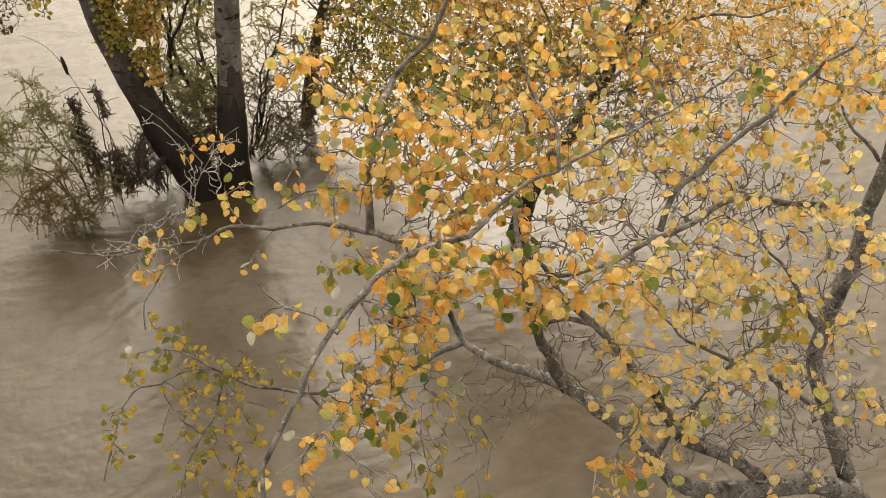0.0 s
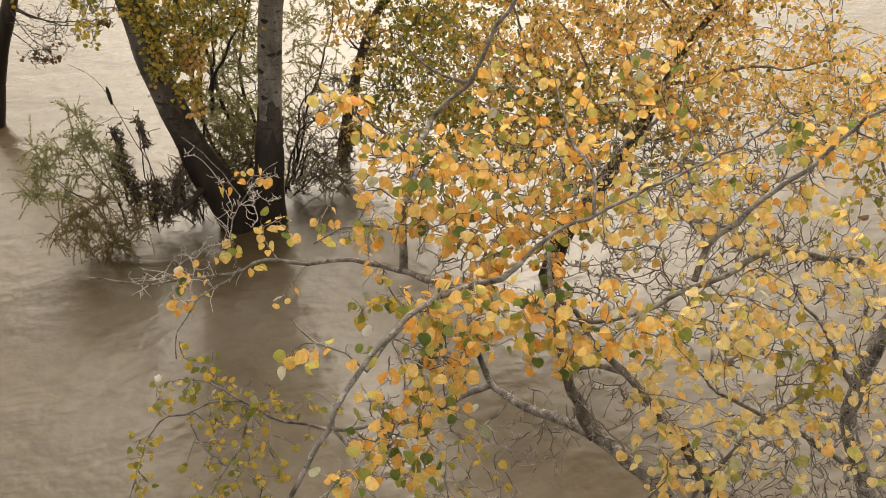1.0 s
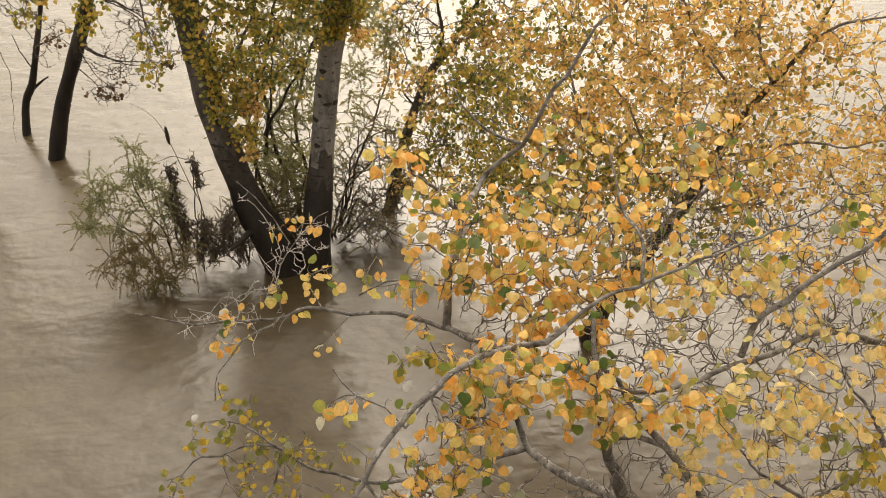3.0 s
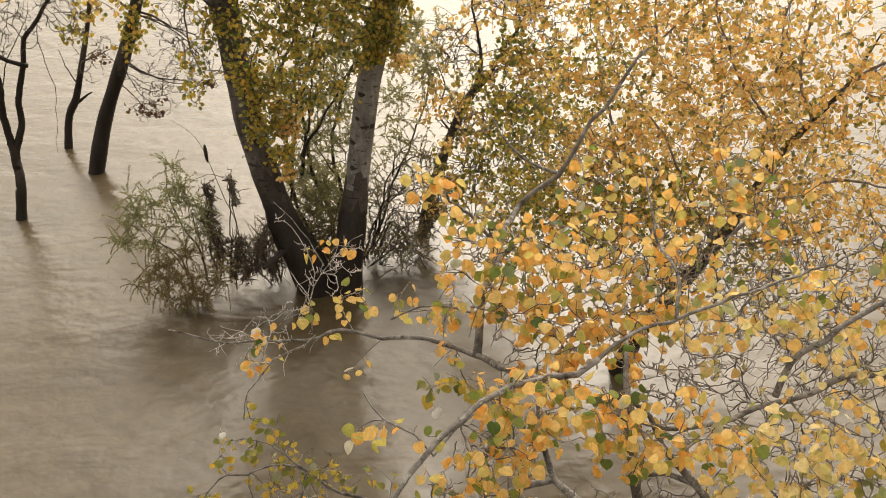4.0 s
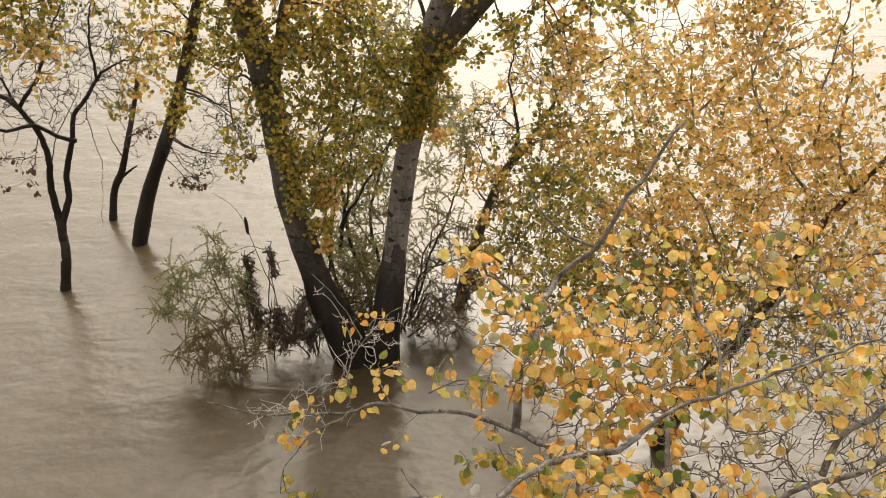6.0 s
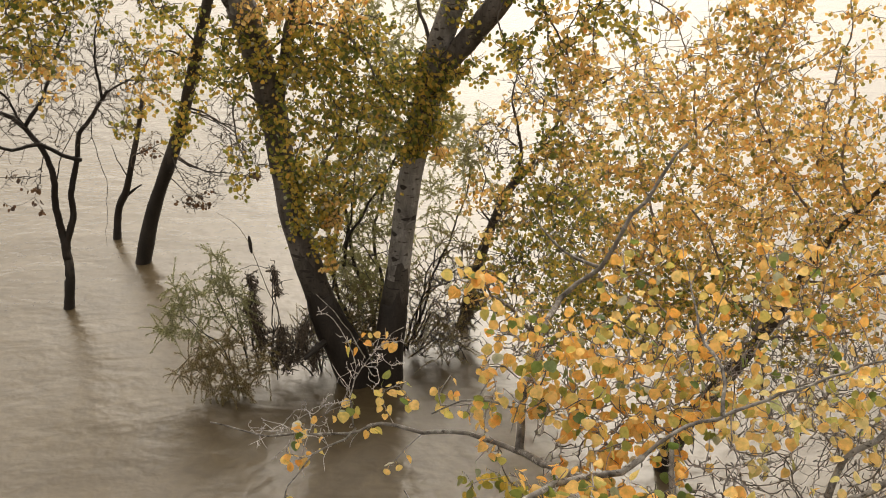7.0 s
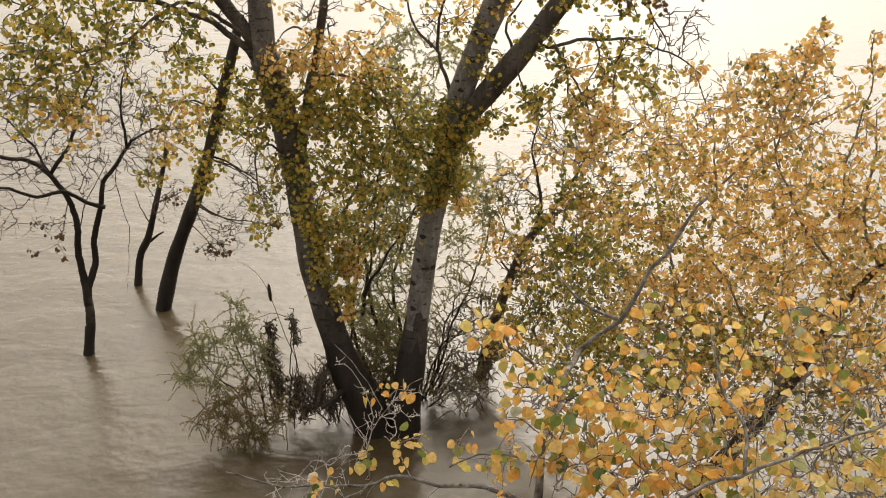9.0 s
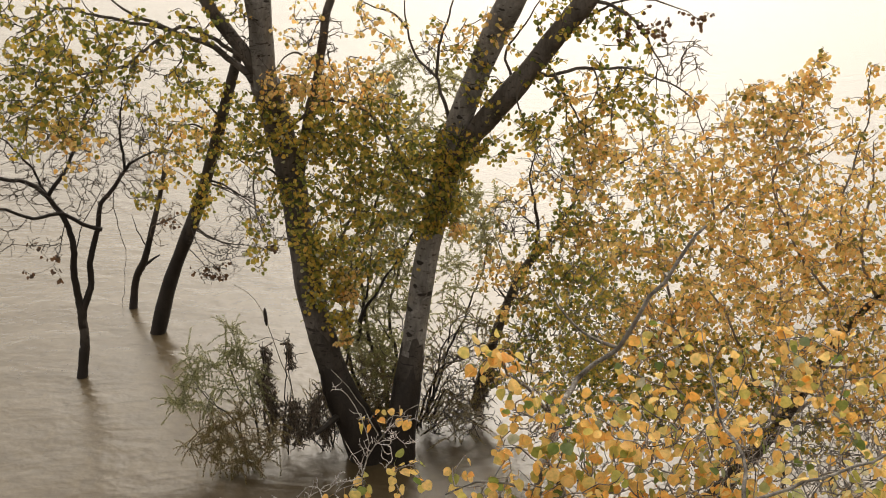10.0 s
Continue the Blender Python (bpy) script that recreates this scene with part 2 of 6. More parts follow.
def rod(points, radii, sides):
    """Vertices and quads of a thin tapered twig, pinched at its end."""
    pts = np.asarray(points)
    tang = np.empty_like(pts)
    tang[1:-1] = pts[2:] - pts[:-2]
    tang[0], tang[-1] = pts[1] - pts[0], pts[-1] - pts[-2]
    tang /= np.sqrt((tang * tang).sum(1))[:, None] + 1e-9
    mean = tang.mean(axis=0)
    ref = np.array([0.0, 0.0, 1.0]) if abs(mean[2]) < 0.7 else np.array([1.0, 0.0, 0.0])
    u = ref - tang * (tang @ ref)[:, None]
    u /= np.linalg.norm(u, axis=1)[:, None] + 1e-9
    w = cross(tang, u)
    ang = np.arange(sides) * 2 * math.pi / sides
    r = np.asarray(radii)[:, None, None]
    v = pts[:, None, :] + r * (u[:, None, :] * np.cos(ang)[None, :, None] + w[:, None, :] * np.sin(ang)[None, :, None])
    i = np.arange(len(pts) - 1)[:, None] * sides
    k = np.arange(sides)[None, :]
    k2 = (k + 1) % sides
    f = np.stack([i + k, i + k2, i + sides + k2, i + sides + k], -1).reshape(-1, 4)
    return v.reshape(-1, 3), f


def leaf_shape(width, fold, curl, petiole):
    """A round poplar leaf of length 1 with a short tip, folded along its midrib, on a thin stalk."""
    side = [(0.22, -0.05), (0.44, 0.10), (0.53, 0.34), (0.45, 0.60), (0.25, 0.83)]
    rib = [(0, 0), (0, 0.34), (0, 0.68), (0, 1.0)]

    def put(x, y):
        return (x * width, y, fold * abs(x) - curl * (y - 0.3) ** 2)

    v = [put(*q) for q in rib] + [put(x, y) for x, y in side] + [put(-x, y) for x, y in side]
    f = [(0, 4, 5), (0, 5, 1), (1, 5, 6), (1, 6, 7), (1, 7, 2), (2, 7, 8), (2, 8, 3), (0, 10, 9), (0, 1, 10), (1, 11, 10), (1, 12, 11), (1, 2, 12), (2, 13, 12), (2, 3, 13)]
    k = len(v)
    v += [(0.022, -petiole, 0.02), (-0.022, -petiole, 0.02), (0, -petiole, -0.02)]
    f += [(0, k, k + 1), (0, k + 1, k + 2), (0, k + 2, k)]
    return np.array(v), f


LEAF_SHAPES = [leaf_shape(1.0, 0.25, 0.22, 0.75), leaf_shape(1.1, 0.12, 0.45, 0.6), leaf_shape(0.92, 0.42, 0.1, 0.9), leaf_shape(1.0, -0.2, 0.3, 0.7)]


def leaf_pose(at, out, size, rng, petiole, spread):
    """A leaf hung from a twig: the stalk leads away from it, the blade droops and faces the light."""
    tip = out * 0.7 + np.array([0, -0.15, -0.75]) + rng.normal(0, 0.38, 3)
    tip /= np.linalg.norm(tip)
    face = np.array([-0.05, -0.62, 0.55]) + rng.normal(0, spread, 3)
    face -= tip * (face @ tip)
    face /= np.linalg.norm(face) + 1e-9
    side = cross(tip, face)
    m = np.eye(4)
    m[:3, 0], m[:3, 1], m[:3, 2] = side * size, tip * size, face * size
    m[:3, 3] = at + tip * size * petiole
    return m


def ball(rng, n):
    d = rng.normal(0, 1, (n, 3))
    d /= np.linalg.norm(d, axis=1)[:, None]
    return d * rng.uniform(0, 1, (n, 1)) ** (1 / 2.6)


def reach(tips, nodes, ways, turn):
    """How dear it is for each node to send a twig to each tip: far tips and sharp turns cost more."""
    v = tips[None, :, :] - nodes[:, None, :]
    d = np.sqrt((v * v).sum(-1)) + 1e-6
    c = np.einsum("nti,ni->nt", v, ways) / d
    return d * (1 + turn * (1 - c))


def grow(limbs, tips, rng, longest=0.14, turn=1.3):
    """Twigs that lead from the limbs to all tips, each from the wood that reaches it with the least bend."""
    tips = np.asarray(tips)
    pos, back, limit, ways = [], [], [], []
    for pts, rad, *_ in limbs:
        s = len(pos)
        w = np.gradient(pts, axis=0)
        w /= np.linalg.norm(w, axis=1)[:, None] + 1e-9
        pos.extend(pts)
        ways.extend(w)
        back.extend(np.maximum(np.arange(len(pts)) - 1, 0) + s)
        limit.extend(float(r) for r in rad)
    wood_n = len(pos)
    cost = np.full(len(tips), 1e9)
    who = np.zeros(len(tips), int)
    for s in range(0, wood_n, 200):
        c = reach(tips, np.array(pos[s:s + 200]), np.array(ways[s:s + 200]), turn * 0.45)
        k = c.argmin(0)
        m = c[k, np.arange(len(tips))]
        better = m < cost
        cost[better], who[better] = m[better], k[better] + s
    load = [0.0] * wood_n
    left = np.ones(len(tips), bool)
    links = []
    for _ in range(len(tips)):
        i = int(cost.argmin())
        left[i] = False
        cost[i] = 1e9
        a = int(who[i])
        p0, p1 = np.array(pos[a]), tips[i]
        d = np.linalg.norm(p1 - p0)
        k = max(2, int(d / longest) + 1)
        lead = ways[a] * d * 0.17 + rng.normal(0, 0.03, 3) * d
        ids, fresh, last = [a], [], p0
        for j in range(1, k + 1):
            t = j / k
            q = p0 + (p1 - p0) * t + lead * 2.2 * t * (1 - t) ** 2 + rng.normal(0, 0.004, 3) * (j < k)
            pos.append(q)
            back.append(ids[-1])
            limit.append(0.0)
            load.append(0.0)
            w = q - last
            ways.append(w / (np.linalg.norm(w) + 1e-9))
            last = q
            ids.append(len(pos) - 1)
            fresh.append(q)
        links.append((ids, i))
        v = tips - (p0 + p1) * 0.5
        near_by = np.nonzero(left & ((v * v).sum(1) < (d * 0.5 + 0.4) ** 2))[0]
        if len(near_by):
            c = reach(tips[near_by], np.array(fresh), np.array(ways[-k:]), turn)
            j = c.argmin(0)
            m = c[j, np.arange(len(near_by))]
            better = m < cost[near_by]
            cost[near_by[better]], who[near_by[better]] = m[better], j[better] + ids[1]
    for j in range(len(pos) - 1, wood_n - 1, -1):
        load[j] += 1
        if back[j] >= wood_n:
            load[back[j]] += load[j] * 0.6
    return pos, links, load, limit, wood_n


def limb(points, r0, r1, sides=8, kind="limb"):
    pts = curve_through(points, 0.05)
    rng = np.random.default_rng(int(abs(points[0][0] * 977 + points[-1][2] * 613)) + len(pts))
    s = np.arange(len(pts)) * 0.05
    sway = sum(np.sin(s[:, None] * f + rng.uniform(0, 6.3, 3)) * a for f, a in ((9, 0.010), (21, 0.006), (47, 0.003)))
    pts = pts + sway * np.minimum(1, s / 0.15)[:, None] * min(1.0, 0.35 + 0.012 / max(r0, 0.004))
    return pts, np.linspace(1, 0, len(pts)) ** 0.9 * (r0 - r1) + r1, sides, kind


def clad(tree, limbs, sprays, seed, twig_bark, leaf_key, leaf_size, per_tip, singles, rail, twig=0.0017, along=0.4, dense=1.0, bare=1.0, spread=0.42):
    """Twigs and leaves for a tree: sprays are balls (x, y, z, radius, leaves), or with a sixth value their own leaf colour."""
    rng = np.random.default_rng(seed)
    tips, tone = [], []
    for x, y, z, r, count, *own in sprays:
        k = max(2, int(count * dense / per_tip)) if count > 0 else int(-count * bare)
        tips.extend(np.array([x, y, z]) + ball(rng, k) * np.array([r, r, r * 0.9]))
        tone.extend([(own[0] if own else leaf_key) if count > 0 else ""] * k)
    pos, links, load, limit, wood_n = grow(limbs, tips, rng)
    bag = Bag()
    leaves = {}
    for ids, which in links:
        pts = np.array([pos[j] for j in ids])
        rad = np.array([twig * max(load[j], 1) ** 0.42 for j in ids[1:]])
        rad = np.concatenate([[rad[0] * 1.15], rad])
        if ids[0] < wood_n:
            rad = np.minimum(rad, max(limit[ids[0]] * 0.8, twig))
        bag.add(*rod(pts, rad, 5 if rad[0] > 0.004 else 4))
        key = tone[which]
        if not key:
            for j in range(1, len(pts)):
                if rng.random() < 0.6:
                    d = rng.normal(0, 1, 3)
                    d = d / np.linalg.norm(d) + np.array([0, 0, 0.4])
                    bag.add(*rod(np.array([pts[j], pts[j] + d * 0.005, pts[j] + d * 0.010, pts[j] + d * 0.016]), [twig * 0.8, twig * 1.2, twig * 1.6, twig * 0.3], 4))
            continue
        way = pts[-1] - pts[-2]
        way /= np.linalg.norm(way) + 1e-9
        spots = [(pts[-1], way)] * max(1, int(round(per_tip * along + rng.uniform(-0.6, 0.6))))
        for _ in range(int(round(per_tip * (1 - along) + rng.uniform(-0.6, 0.6)))):
            t = rng.uniform(0.15, 1.0) * (len(pts) - 1)
            j = min(int(t), len(pts) - 2)
            spots.append((pts[j] + (pts[j + 1] - pts[j]) * (t - j), way))
        for at, w in spots:
            out = w * 0.4 + rng.normal(0, 0.7, 3)
            out /= np.linalg.norm(out)
            kind = int(rng.integers(len(LEAF_SHAPES)))
            size = leaf_size * rng.uniform(0.68, 1.15)
            leaves.setdefault(key, []).append((kind, leaf_pose(at, out, size, rng, -LEAF_SHAPES[kind][0][-1][1], spread)))
    part("twig_growth", bag.mesh("twig_growth", twig_bark), tree, kind="stuff")
    ranked = sorted(((float(np.hypot(*(m[:2, 3] - np.array(rail)))), key, i) for key, items in leaves.items() for i, (k, m) in enumerate(items)))
    own = {(key, i) for _, key, i in ranked[:singles]}
    for key in sorted(leaves):
        shared = [mesh_of("leaf", v, f, LEAVES[key][0]) for v, f in LEAF_SHAPES]
        bag = Bag()
        for i, (k, m) in enumerate(leaves[key]):
            if (key, i) in own:
                part("leaf", shared[k], tree, m=Matrix(m.tolist()))
            else:
                v, f = LEAF_SHAPES[k]
                bag.add(v @ m[:3, :3].T + m[:3, 3], f)
        if bag.v:
            part("foliage", bag.mesh("foliage", LEAVES[key][1]), tree, kind="stuff")


def wood(tree, limbs, bark, seed, rough=0.06):
    rng = np.random.default_rng(seed)
    for pts, rad, sides, kind in limbs:
        part(kind, mesh_of(kind, *tube(pts, rad, sides, rough, rng), bark), tree)


def stem(tree, points, radii, waterline, seed, name="trunk", sides=18, pale=None, tide=0.0):
    """A trunk with uneven girth: the wet foot below the flood mark and the dry bark above it are two parts."""
    rng = np.random.default_rng(seed)
    pts = curve_through(points, 0.06)
    t = np.linspace(0, 1, len(pts))
    rad = np.interp(t, np.linspace(0, 1, len(radii)), radii)
    rad = rad * (1 + 0.05 * np.sin(t * 23 + seed) + 0.03 * np.sin(t * 51))
    cut = int(np.searchsorted(np.maximum.accumulate(pts[:, 2]), waterline))
    trunk = part(name, mesh_of(name, *tube(pts[max(cut - 1, 0):], rad[max(cut - 1, 0):], sides, 0.014, rng), pale or BARK_BROWN), tree)
    if tide:
        top = int(np.searchsorted(np.maximum.accumulate(pts[:, 2]), tide))
        girth = rad[cut - 1:top] * 1.016
        girth[-1] *= 0.95
        v, f = tube(pts[cut - 1:top], girth, sides, 0.002, rng)
        for k in range(2 * sides):
            v[-1 - k] = v[-1 - k] + (pts[top] - pts[top - 1]) / 0.06 * (0.05 * math.sin((k % sides) * 1.05 + seed) + 0.03 * math.sin((k % sides) * 2.1))
        part("damp_bark", mesh_of("damp_bark", v, f, BARK_DAMP), tree, "damp brown bark under the flood mark")
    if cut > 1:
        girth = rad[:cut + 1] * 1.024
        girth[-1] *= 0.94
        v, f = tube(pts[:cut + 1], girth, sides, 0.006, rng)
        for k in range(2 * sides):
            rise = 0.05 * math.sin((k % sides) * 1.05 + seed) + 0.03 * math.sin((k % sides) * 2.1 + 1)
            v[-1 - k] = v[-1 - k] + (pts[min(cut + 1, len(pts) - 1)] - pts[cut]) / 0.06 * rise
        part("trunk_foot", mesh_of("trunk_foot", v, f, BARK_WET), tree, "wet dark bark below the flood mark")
    return trunk, pts, rad


def scars(trunk, pts, rad, low, high, count, seed):
    """Dark lens-shaped scars lying across pale poplar bark."""
    rng = np.random.default_rng(seed)
    shapes = []
    for w, h in ((0.042, 0.013), (0.032, 0.018), (0.054, 0.016)):
        v = [(math.cos(a) * w * (1 + 0.15 * math.sin(3 * a)), 0.0, math.sin(a) * h * (1 - 0.5 * abs(math.cos(a)))) for a in np.arange(10) * math.pi / 5]
        v = [(x, -(0.004 - 5.0 * x * x), z) for x, y, z in v] + [(0, -0.009, 0)]
        shapes.append(mesh_of("bark_scar", v, [(i, (i + 1) % 10, 10) for i in range(10)], SCAR))
    idx = [i for i in range(len(pts)) if low < pts[i][2] < high]
    for _ in range(count):
        i = idx[int(rng.integers(len(idx)))]
        a = rng.uniform(-0.95, 0.95)
        n = Vector((math.sin(a), -math.cos(a), 0))
        x = Vector((math.cos(a), math.sin(a), 0))
        s = rng.uniform(0.35, 1.0) ** 1.3 * 1.15
        m = Matrix((x * s * rng.uniform(0.6, 1.1) + Vector((0, 0, s * rng.uniform(-0.25, 0.25))), -n * s, Vector((0, 0, s * rng.uniform(0.8, 1.7))))).transposed().to_4x4()
        m.translation = Vector(pts[i]) + n * rad[i] * 0.985
        part("bark_scar", shapes[int(rng.integers(3))], trunk, m=m)


def feathers(parent, limbs, sprays, seed, material, needle=0.026, name="feathery_foliage", droop=0.5, twig_bark=None, broad=0.0021, tufts=3):
    """Tamarisk-like plumes: thin drooping shoots set with short fine needles."""
    rng = np.random.default_rng(seed)
    tips = []
    for x, y, z, r, count in sprays:
        tips.extend(np.array([x, y, z]) + ball(rng, count) * np.array([r, r, r]))
    pos, links, load, limit, wood_n = grow(limbs, tips, rng, 0.08)
    bag, fol = Bag(), Bag()
    for ids, _ in links:
        pts = np.array([pos[j] for j in ids])
        rad = [0.0012 * max(load[j], 1) ** 0.42 for j in ids]
        bag.add(*rod(pts, rad, 4))
        for _ in range(tufts):
            at = pts[-1] if _ == 0 else pts[int(rng.integers(len(pts) // 2, len(pts)))]
            d = rng.normal(0, 0.6, 3) + np.array([0, 0, 0.35])
            d /= np.linalg.norm(d)
            length = rng.uniform(0.10, 0.24)
            line = [at]
            for s in range(6):
                d = d + np.array([0, 0, -droop * 0.28])
                d /= np.linalg.norm(d)
                line.append(line[-1] + d * length / 6)
            line = np.array(line)
            fol.add(*rod(line, np.linspace(0.0012, 0.0005, 7), 4))
            n = int(length / 0.006) * 3
            t = rng.uniform(0, 5.999, n)
            k = t.astype(int)
            c = line[k] + (line[k + 1] - line[k]) * (t - k)[:, None]
            w = rng.normal(0, 0.6, (n, 3)) + d
            w *= (needle * rng.uniform(0.5, 1.0, n) / np.linalg.norm(w, axis=1))[:, None]
            x = cross(w, rng.normal(0, 1, (n, 3)))
            x *= broad / (np.linalg.norm(x, axis=1)[:, None] + 1e-9)
            fol.add(np.stack([c, c + w * 0.5 - x, c + w, c + w * 0.5 + x], 1).reshape(-1, 3), np.arange(4 * n).reshape(-1, 4))
    part("twig_growth", bag.mesh("twig_growth", twig_bark or TWIG_DARK), parent, kind="stuff")
    part(name, fol.mesh(name, material, False), parent, kind="stuff")


# ---- the river ----
bm = bmesh.new()
bmesh.ops.create_grid(bm, x_segments=40, y_segments=40, size=2500)
me = bpy.data.meshes.new("water")
bm.to_mesh(me)
bm.free()
me.materials.append(WATER)
tagged(new("water", me), "silty brown flood water with small ripples", "river", kind="structure")

# ---- the twin-stemmed poplar in the flood ----
twin = thing("poplar_tree", (-0.13, 6.65, 0), "twin-stemmed poplar with grey bark standing in flood water", "tree")
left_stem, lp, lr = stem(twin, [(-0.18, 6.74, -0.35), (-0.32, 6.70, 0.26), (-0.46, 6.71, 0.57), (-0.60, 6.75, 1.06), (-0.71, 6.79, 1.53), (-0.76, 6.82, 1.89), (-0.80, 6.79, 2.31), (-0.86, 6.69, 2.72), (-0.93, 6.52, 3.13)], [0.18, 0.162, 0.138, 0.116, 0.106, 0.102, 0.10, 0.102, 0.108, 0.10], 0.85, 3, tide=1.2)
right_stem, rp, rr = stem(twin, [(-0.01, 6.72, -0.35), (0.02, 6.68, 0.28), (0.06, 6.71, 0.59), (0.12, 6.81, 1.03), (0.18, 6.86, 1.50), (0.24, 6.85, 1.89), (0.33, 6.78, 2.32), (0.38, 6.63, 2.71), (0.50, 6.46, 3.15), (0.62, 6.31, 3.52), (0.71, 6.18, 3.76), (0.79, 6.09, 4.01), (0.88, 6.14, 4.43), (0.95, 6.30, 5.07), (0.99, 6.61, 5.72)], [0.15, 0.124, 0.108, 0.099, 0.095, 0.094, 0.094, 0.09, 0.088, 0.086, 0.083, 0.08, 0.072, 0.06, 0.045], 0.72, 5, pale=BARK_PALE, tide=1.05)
upper_stem, up_p, up_r = stem(twin, [(-0.91, 6.59, 2.95), (-0.93, 6.48, 3.21), (-0.93, 6.43, 3.48), (-0.93, 6.35, 3.71), (-0.94, 6.32, 3.96), (-0.95, 6.34, 4.40), (-0.98, 6.51, 5.04), (-1.01, 6.73, 5.63)], [0.085, 0.085, 0.08, 0.075, 0.07, 0.06, 0.045], -1, 7, "upper_stem", pale=BARK_PALE)
arm, ap, ar = stem(twin, [(0.36, 6.69, 2.54), (0.56, 6.49, 2.85), (0.81, 6.24, 3.24), (0.99, 6.06, 3.55), (1.14, 5.91, 3.79), (1.26, 5.80, 4.00), (1.43, 5.78, 4.45), (1.62, 5.86, 4.99)], [0.08, 0.078, 0.075, 0.068, 0.06, 0.055, 0.045, 0.03], -1, 9, "stem_arm", 14)
TWIN_LIMBS = [
    limb([(-0.94, 6.51, 3.09), (-1.02, 6.44, 3.31), (-1.13, 6.35, 3.51), (-1.24, 6.25, 3.70), (-1.31, 6.20, 3.86)], 0.05, 0.04, 10),
    limb([(-0.96, 6.52, 3.07), (-1.08, 6.42, 3.27), (-1.22, 6.32, 3.41), (-1.44, 6.18, 3.51), (-1.61, 6.05, 3.63), (-1.79, 5.91, 3.78)], 0.0288,
         0.0035),
    limb([(-1.02, 6.44, 3.31), (-1.35, 6.11, 3.56), (-1.63, 5.91, 3.39), (-1.88, 5.72, 3.34), (-2.09, 5.53, 3.31)], 0.0158, 0.0035),
    limb([(-1.47, 6.18, 3.53), (-1.77, 6.01, 3.63), (-2.01, 5.83, 3.69), (-2.22, 5.64, 3.58)], 0.013, 0.0035),
    limb([(-0.75, 6.75, 2.32), (-0.70, 6.70, 2.68), (-0.60, 6.60, 3.07), (-0.54, 6.51, 3.40), (-0.48, 6.44, 3.64), (-0.40, 6.38, 3.90)], 0.036, 0.026,
         10),
    limb([(-0.58, 6.58, 3.24), (-0.72, 6.49, 3.36), (-0.82, 6.36, 3.31)], 0.0101, 0.0035),
    limb([(0.40, 6.58, 2.74), (0.28, 6.56, 3.07), (0.24, 6.49, 3.20), (0.14, 6.51, 3.31), (0.05, 6.44, 3.51), (0.02, 6.47, 3.75)], 0.0158, 0.0035),
    limb([(0.25, 6.49, 3.19), (0.26, 6.43, 3.43), (0.32, 6.35, 3.66), (0.39, 6.37, 3.84)], 0.0115, 0.0035),
    limb([(0.04, 6.45, 3.53), (-0.07, 6.46, 3.64), (-0.26, 6.46, 3.71)], 0.0086, 0.0035),
    limb([(0.70, 6.34, 3.12), (0.83, 6.25, 3.27), (1.00, 6.12, 3.29), (1.23, 5.99, 3.36), (1.41, 5.85, 3.39), (1.59, 5.69, 3.35), (1.79, 5.50, 3.24)],
         0.0158, 0.0035),
    limb([(1.14, 5.91, 3.79), (1.33, 5.77, 3.76), (1.48, 5.66, 3.61), (1.56, 5.55, 3.41)], 0.013, 0.0035),
    limb([(1.04, 6.06, 3.60), (1.23, 5.94, 3.72), (1.43, 5.80, 3.83), (1.63, 5.63, 3.77)], 0.0101, 0.0035),
    limb([(0.75, 6.35, 3.22), (0.71, 6.29, 3.42), (0.81, 6.20, 3.61), (0.89, 6.11, 3.80)], 0.0101, 0.0035),
    limb([(-0.71, 6.79, 1.53), (-0.46, 6.73, 1.88), (-0.29, 6.78, 2.32), (-0.24, 6.80, 2.74)], 0.0144, 0.0035),
    limb([(-0.79, 6.75, 2.32), (-0.96, 6.57, 2.50), (-1.05, 6.43, 2.42), (-0.96, 6.42, 2.04)], 0.0101, 0.0035),
    limb([(0.32, 6.69, 2.35), (0.09, 6.63, 2.49), (-0.11, 6.60, 2.75), (-0.27, 6.65, 2.99)], 0.013, 0.0035),
    limb([(-0.84, 6.64, 2.70), (-0.66, 6.51, 2.93), (-0.42, 6.45, 3.03), (-0.11, 6.42, 2.84), (0.05, 6.42, 2.47)], 0.013, 0.0035),
    limb([(1.00, 6.12, 3.29), (1.13, 5.95, 3.08), (1.21, 5.88, 2.84), (1.25, 5.81, 2.63)], 0.0072, 0.0029),
    limb([(0.99, 6.00, 3.31), (1.06, 6.00, 3.18), (1.11, 6.00, 2.96), (1.15, 6.00, 2.65), (1.14, 6.00, 2.49)], 0.007, 0.002),
    limb([(0.81, 6.10, 3.27), (0.76, 6.10, 3.12), (0.84, 6.10, 2.95), (0.90, 6.10, 2.80), (0.98, 6.10, 2.70)], 0.007, 0.002),
    limb([(1.22, 5.95, 3.37), (1.27, 5.95, 3.22), (1.20, 5.95, 3.04), (1.20, 5.95, 2.78)], 0.006, 0.002),
    limb([(1.41, 5.85, 3.39), (1.36, 5.85, 3.24), (1.34, 5.85, 3.07), (1.38, 5.85, 2.84)], 0.006, 0.002),
]

